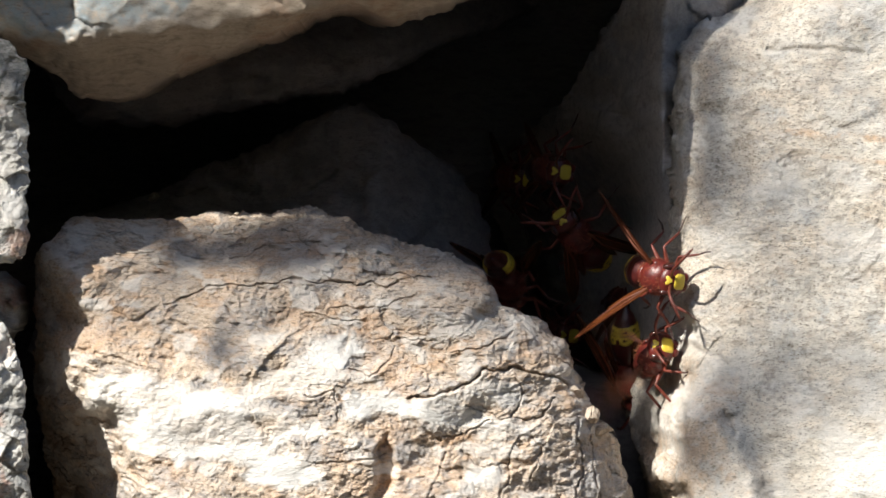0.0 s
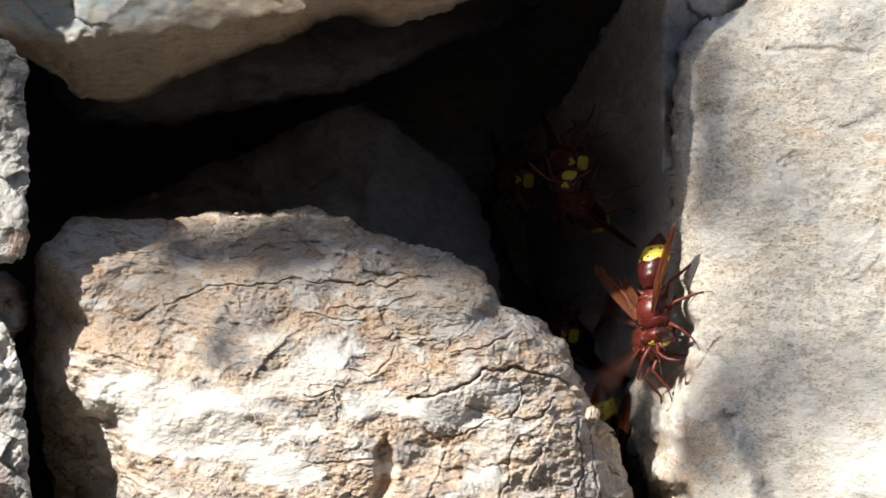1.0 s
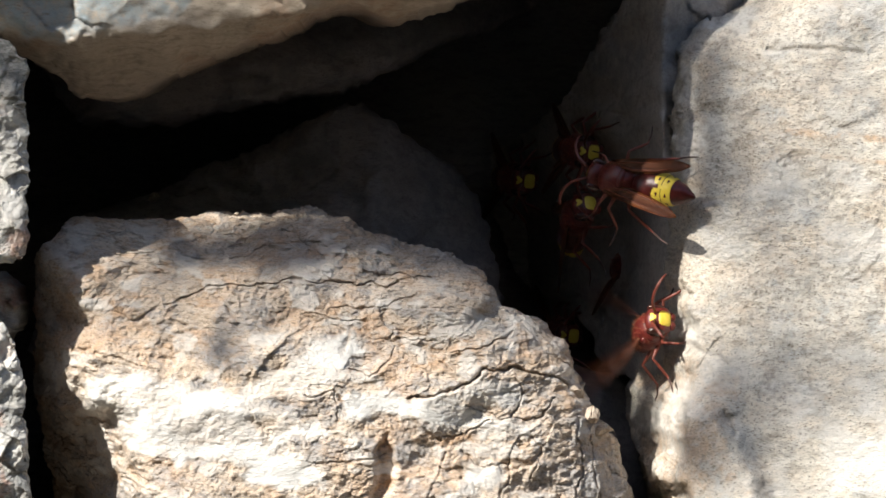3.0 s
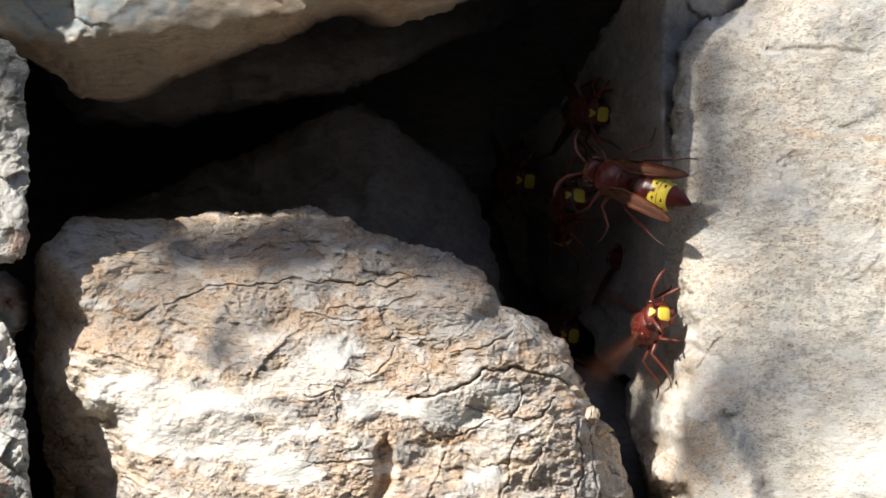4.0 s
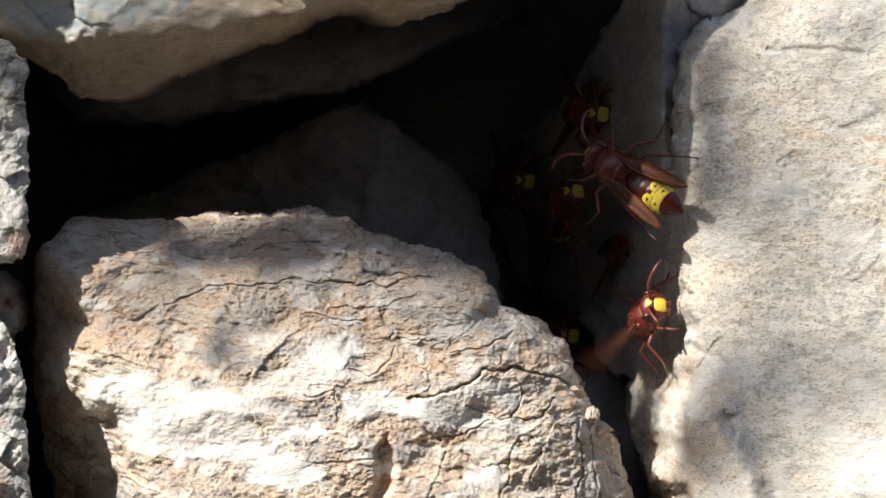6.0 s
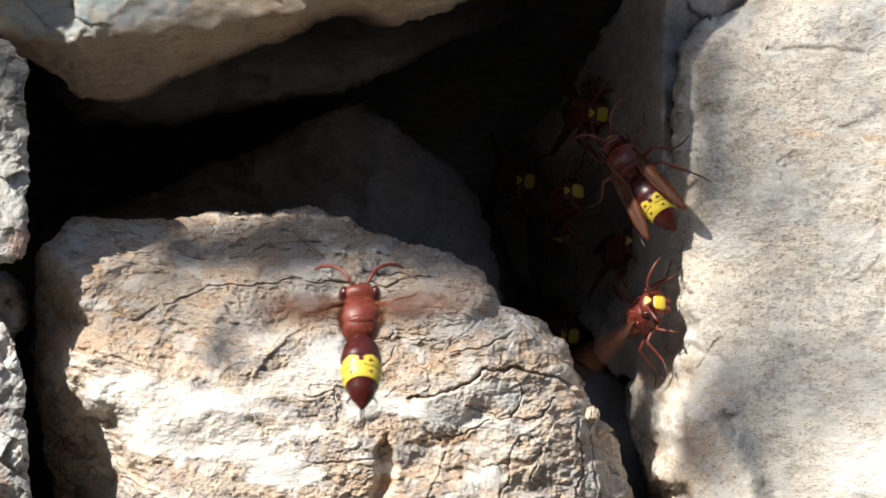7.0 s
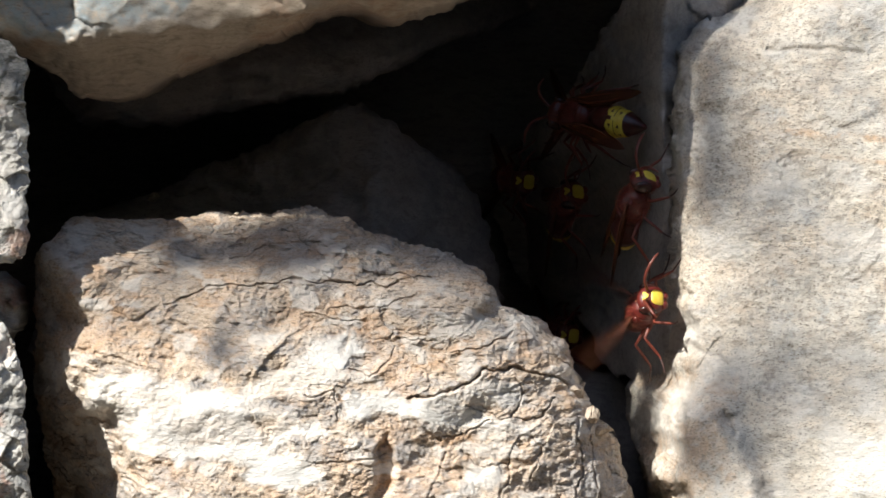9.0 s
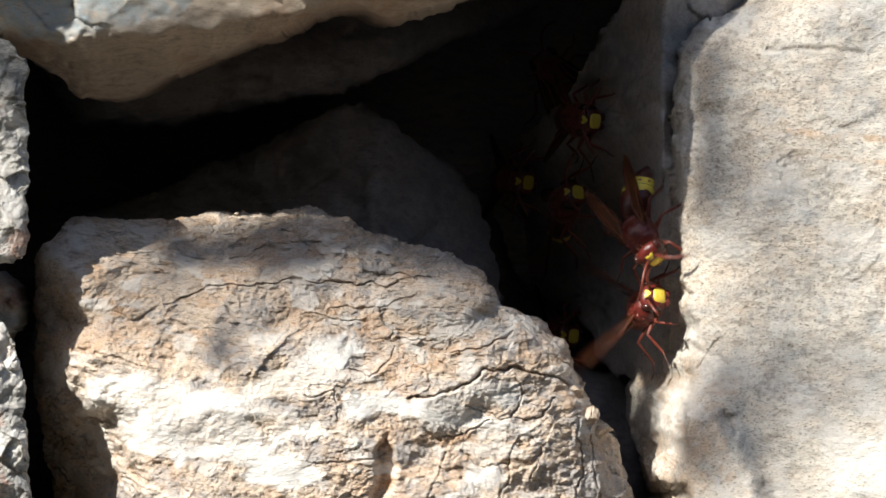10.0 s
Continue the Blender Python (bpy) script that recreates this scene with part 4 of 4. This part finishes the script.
def motions():
    # the climber turns round on the side of the upright stone
    walk(CLIMBER, [(t, stance(*p)) for t, p in (
        (0.0, (1162, 490, -1, (0.42, -0.12, 0.88), (-0.8, 0.1, 0.5))),
        (0.25, (1158, 492, -1, (0.36, -0.35, 0.82), (-0.7, 0.2, 0.6))),
        (0.5, (1154, 500, -1, (0.22, -0.62, 0.74), (-0.72, 0.35, 0.6))),
        (0.8, (1152, 540, 0, (0.1, -0.9, 0.35), (-0.8, 0.2, 0.5))),
        (1.0, (1156, 550, 1, (0.08, -0.92, 0.3), (-0.8, 0.2, 0.5))),
        (1.2, (1147, 545, 2, (0.0, -0.97, 0.0), (-0.7, 0.1, 0.7))),
        (1.5, (1130, 496, 4, (-0.25, -0.7, -0.65), (-0.8, 0.35, 0.5))),
        (1.75, (1100, 452, 8, (-0.5, -0.3, -0.8), (-0.6, 0.4, 0.7))),
        (2.0, (1078, 402, 8, (-0.65, 0.0, -0.78), (-0.6, 0.15, 0.8))),
        (2.5, (1096, 324, 3, (-0.72, 0.08, -0.65), (-0.5, 0.2, 0.85))),
        (3.8, (1088, 316, 2, (-0.76, 0.25, -0.6), (-0.5, 0.25, 0.8))),
        (4.5, (1088, 317, 2, (-0.76, 0.26, -0.6), (-0.5, 0.25, 0.8))),
        (5.5, (1088, 305, 2, (-0.72, 0.42, -0.56), (-0.45, 0.2, 0.85))),
        (6.4, (1087, 296, 2, (-0.65, 0.55, -0.52), (-0.4, 0.2, 0.85))),
        (7.0, (1110, 292, 2, (-0.45, 0.7, -0.5), (-0.3, 0.1, 0.9))),
        (7.5, (1110, 280, 3, (-0.3, 0.75, -0.5), (-0.2, 0.2, 0.95))),
        (8.0, (1128, 296, 3, (-0.2, 0.75, -0.5), (-0.25, 0.2, 0.9))),
        (8.2, (1126, 270, 3, (-0.35, 0.65, -0.6), (-0.3, 0.2, 0.9))),
        (8.5, (1066, 252, 16, (-0.75, 0.1, -0.65), (-0.3, 0.2, 0.9))),
        (9.0, (1020, 205, 38, (-0.7, 0.1, -0.7), (-0.2, 0.2, 0.9))),
        (9.5, (1032, 200, 44, (-0.4, 0.6, -0.7), (-0.3, 0.2, 0.9))), (9.75, (1012, 168, 66, (-0.4, 0.6, -0.7), (-0.3, 0.2, 0.9))),
        (10.0, (980, 130, 92, (-0.4, 0.6, -0.7), (-0.3, 0.2, 0.9))))])
    # the guard holds the gap and fans
    out = ((0.2, 0.42, 0.88), (-0.95, 0.15, 0.2))
    walk(GUARD, [(t, stance(u, v, y, *out)) for t, u, v, y in (
        (0.0, 1154, 634, 10), (0.5, 1152, 620, 10), (1.0, 1150, 606, 10), (1.5, 1152, 594, 10), (2.5, 1150, 590, 10), (4.0, 1148, 578, 10), (4.5, 1146, 574, 10),
        (5.5, 1142, 566, 10), (7.0, 1140, 558, 10), (7.5, 1120, 562, 10), (8.0, 1124, 556, 10), (8.5, 1134, 554, 10), (9.0, 1136, 550, 10), (10.0, 1140, 546, 10))])
    walk(LEAVER, [(t, stance(*p)) for t, p in (
        (0.0, (1118, 676, 56, (0.2, -0.8, -0.4), (-0.6, 0.1, 0.8))), (0.5, (1100, 750, 58, (0.1, -0.9, -0.3), (-0.6, 0.1, 0.8))),
        (1.0, (1086, 812, 66, (0.3, -0.9, -0.3), (-0.6, 0.1, 0.8))), (1.4, (1085, 1010, 34, (0.3, -0.9, -0.3), (-0.6, 0.1, 0.8))), (10.0, (1085, 1060, 40, (0.3, -0.9, -0.3), (-0.6, 0.1, 0.8))))])
    walk(NEIGHBOUR, [(t, stance(*p)) for t, p in (
        (0.0, (1106, 536, 70, (0.3, 0.3, 0.85), (-0.9, 0.2, 0.2))), (1.9, (1108, 500, 72, (0.3, 0.3, 0.85), (-0.9, 0.2, 0.2))), (4.5, (1108, 452, 72, (0.3, 0.3, 0.85), (-0.9, 0.2, 0.2))),
        (7.0, (1100, 446, 66, (0.3, 0.3, 0.85), (-0.9, 0.2, 0.2))), (7.7, (1086, 436, 56, (0.3, 0.2, 0.85), (-0.9, 0.2, 0.2))), (8.0, (1098, 404, 2, (0.3, -0.1, 0.9), (-0.9, 0.2, 0.3))),
        (8.2, (1108, 428, 4, (0.35, 0.1, 0.85), (-0.85, 0.3, 0.3))), (8.5, (1112, 424, 9, (0.4, 0.45, 0.8), (-0.85, 0.3, 0.3))), (8.8, (1120, 386, 12, (0.28, 0.75, 0.55), (-0.9, 0.2, 0.35))),
        (9.0, (1121, 360, 12, (0.25, 0.8, 0.5), (-0.9, 0.2, 0.3))), (9.25, (1120, 354, 9, (0.34, 0.7, 0.55), (-0.85, 0.25, 0.4))), (9.5, (1126, 370, 9, (0.32, 0.35, 0.88), (-0.85, 0.2, 0.4))),
        (9.75, (1126, 388, 6, (0.42, -0.05, 0.85), (-0.75, 0.3, 0.5))), (10.0, (1132, 414, 5, (0.36, -0.7, 0.6), (-0.6, 0.25, 0.75))))])
    facing = ((0.3, -0.05, 0.9), (-0.9, 0.1, 0.25))
    walk(WATCHER, [(t, stance(u, v, 90, *facing)) for t, u, v in ((0.0, 905, 316), (3.0, 908, 318), (7.0, 908, 318), (10.0, 906, 320))])
    walk(SITTER, [(t, stance(u, v, y, *facing)) for t, u, v, y in ((0.0, 970, 302, 54), (0.5, 998, 286, 54), (1.0, 1000, 286, 54), (1.5, 990, 288, 54), (2.0, 1012, 292, 54), (2.6, 1013, 296, 54),
                                                                     (3.7, 1034, 200, 54), (4.5, 1036, 200, 54), (7.5, 1034, 200, 54), (9.0, 1016, 208, 54), (10.0, 1022, 212, 54))])
    walk(SHIFTER, [(t, stance(*p)) for t, p in (
        (0.0, (1020, 418, 48, (-0.45, 0.5, 0.65), (-0.3, 0.2, 0.9))), (0.5, (1028, 388, 48, (-0.35, 0.55, 0.7), (-0.3, 0.2, 0.9))), (1.0, (1020, 352, 48, (-0.3, 0.5, 0.75), (-0.4, 0.2, 0.85))),
        (1.5, (1015, 358, 48, (-0.25, 0.55, 0.75), (-0.5, 0.1, 0.8))), (2.0, (1020, 355, 42, (0.1, 0.7, 0.7), (-0.7, -0.1, 0.6))), (2.5, (1026, 390, 42, (0.2, 0.5, 0.8), (-0.8, 0.1, 0.4))),
        (4.0, (1000, 370, 60, (0.2, 0.4, 0.85), (-0.85, 0.1, 0.3))), (7.0, (998, 362, 64, (0.2, 0.4, 0.85), (-0.85, 0.1, 0.3))), (10.0, (998, 364, 64, (0.2, 0.4, 0.85), (-0.85, 0.1, 0.3))))])
    walk(LURKER, [(t, stance(986, 590, 100, *facing)) for t in (0.0, 10.0)])
    walk(PASSER, [(t, stance(*p)) for t, p in ((0.0, (900, 500, 56, (0.2, -0.5, -0.85), (-0.1, 0.9, 0.4))), (0.2, (905, 560, 60, (0.2, -0.6, -0.8), (-0.1, 0.9, 0.4))), (0.6, (925, 700, 70, (0.2, -0.8, -0.6), (0, 0.8, 0.5))), (10.0, (925, 700, 70, (0.2, -0.8, -0.6), (0, 0.8, 0.5))))])
    # the flyer comes in over the big block, hovers at the gap and leaves
    walk(FLYING, [(t, stance(*p)) for t, p in (
        (0.0, (-900, 1500, -420, (0.6, 0.2, -0.75), (-0.1, 0.9, 0.3))), (6.5, (-900, 1500, -420, (0.6, 0.2, -0.75), (-0.1, 0.9, 0.3))), (6.8, (60, 1130, -200, (0.4, 0.3, -0.8), (-0.1, 0.9, 0.3))),
        (6.9, (410, 650, -100, (0.2, 0.6, -0.75), (0, 0.75, 0.6))), (7.0, (638, 566, -50, (-0.03, 0.66, -0.75), (0, 0.75, 0.66))), (7.1, (646, 556, -26, (0.02, 0.62, -0.75), (0, 0.75, 0.65))),
        (7.2, (663, 471, -11, (0.0, 0.55, -0.8), (0, 0.8, 0.55))), (7.3, (740, 450, -9, (0.5, 0.45, -0.65), (-0.1, 0.85, 0.5))), (7.4, (890, 402, -6, (0.7, 0.45, -0.6), (-0.2, 0.85, 0.45))),
        (7.5, (962, 314, 14, (0.28, 0.92, -0.2), (-0.1, 0.3, 0.95))), (7.6, (898, 362, 6, (0.7, 0.66, -0.15), (-0.5, 0.6, 0.5))), (7.7, (992, 296, -10, (0.74, 0.62, 0.0), (-0.55, 0.75, 0.3))),
        (7.8, (972, 272, -20, (0.86, 0.44, 0.12), (-0.45, 0.85, 0.2))), (7.9, (1088, 160, -46, (0.9, 0.3, 0.15), (-0.3, 0.85, 0.3))), (8.0, (1440, 266, -70, (1.0, 0.12, 0.1), (0, 0.8, 0.6))),
        (8.1, (1900, 250, -110, (1.0, 0.05, 0.1), (0, 0.8, 0.6))), (8.4, (3000, 0, -200, (1.0, 0.05, 0.1), (0, 0.8, 0.6))), (10.0, (3000, 0, -200, (1.0, 0.05, 0.1), (0, 0.8, 0.6))))])
    # wings
    for w in limbs(FLYING, "wing") + limbs(FLYING, "hind_wing"):
        s = 1 if w.location.y > 0 else -1
        rows = [(0.0, 20)] + [(6.6 + k / 30, (10, 70, 38, 10, -50, -18)[k % 6]) for k in range(1, 55)] + [(10.0, 20)]
        place = w.location.copy() * 1000
        walk(w, [(t, pose(place.x * 0.001, place.y * 0.001, place.z * 0.001, s * a, 0, 0) @ pose(0, 0, 0, 0, 0, -s * 76)) for t, a in rows])
    for w in limbs(GUARD, "wing") + limbs(GUARD, "hind_wing"):
        w.material_slots[0].link = "OBJECT"
        w.material_slots[0].material = WING_OPEN
        s = 1 if w.location.y > 0 else -1
        rest = w.location.copy()
        walk(w, [(k / 30, pose(*rest, s * (43, 104, 76, 43, -18, 10)[k % 6], 0, 0) @ pose(0, 0, 0, 0, 0, -s * 58) @ pose(0, 0, 0, s * 55, 0, 0)) for k in range(301)])
    for h in (GUARD, NEIGHBOUR):
        for body in limbs(h, "abdomen"):
            body.matrix_basis = pose(-0.005, 0, 0, 0, 0, -36) @ pose(0.005, 0, 0)
    for h, spread in ((CLIMBER, 1), (NEIGHBOUR, 0)):
        for w in limbs(h, "wing") + limbs(h, "hind_wing"):
            s = 1 if w.location.y > 0 else -1
            rest = w.location.copy()
            rows = ((0.0, 52, 40), (0.5, 54, 34), (0.8, 36, 20), (1.0, 34, 12), (1.3, 18, 6), (2.0, 12, 0), (2.5, 8, 0), (4.0, 4, 0), (7.0, 4, 0), (8.0, 6, 0), (10.0, 10, 0)) if spread else ((0.0, 6, 0), (8.5, 6, 0), (10.0, 7, 0))
            walk(w, [(t, pose(*rest, s * d, 0, 0) @ pose(0, 0, 0, 0, -4, -s * (a if "hind" not in w.name else 0.85 * a - 2))) for t, a, d in rows])
    # legs of the walkers swing a little
    for h, hang in ((CLIMBER, 0), (NEIGHBOUR, 0), (GUARD, 0), (FLYING, 1)):
        for i, w in enumerate(limbs(h, "leg")):
            s = 1 if i < 3 else -1
            if hang:
                tip = w.data.vertices[len(w.data.vertices) - 1].co
                walk(w, [(t, pose(0, 0, -0.0004, (-58 if tip.y > 0 else 58), 42 if tip.x > 0.008 else 28 if tip.x > -0.006 else 2, 0)) for t in (0.0, 10.0)])
            else:
                amp = 3 if h is GUARD else 8
                walk(w, [(k * 0.25, pose(0, 0, 0, 0, 2 * math.sin(k * 1.3 + i), amp * math.sin(k * (1.7 if amp > 5 else 0.6) + 2.1 * i))) for k in range(41)])


motions()
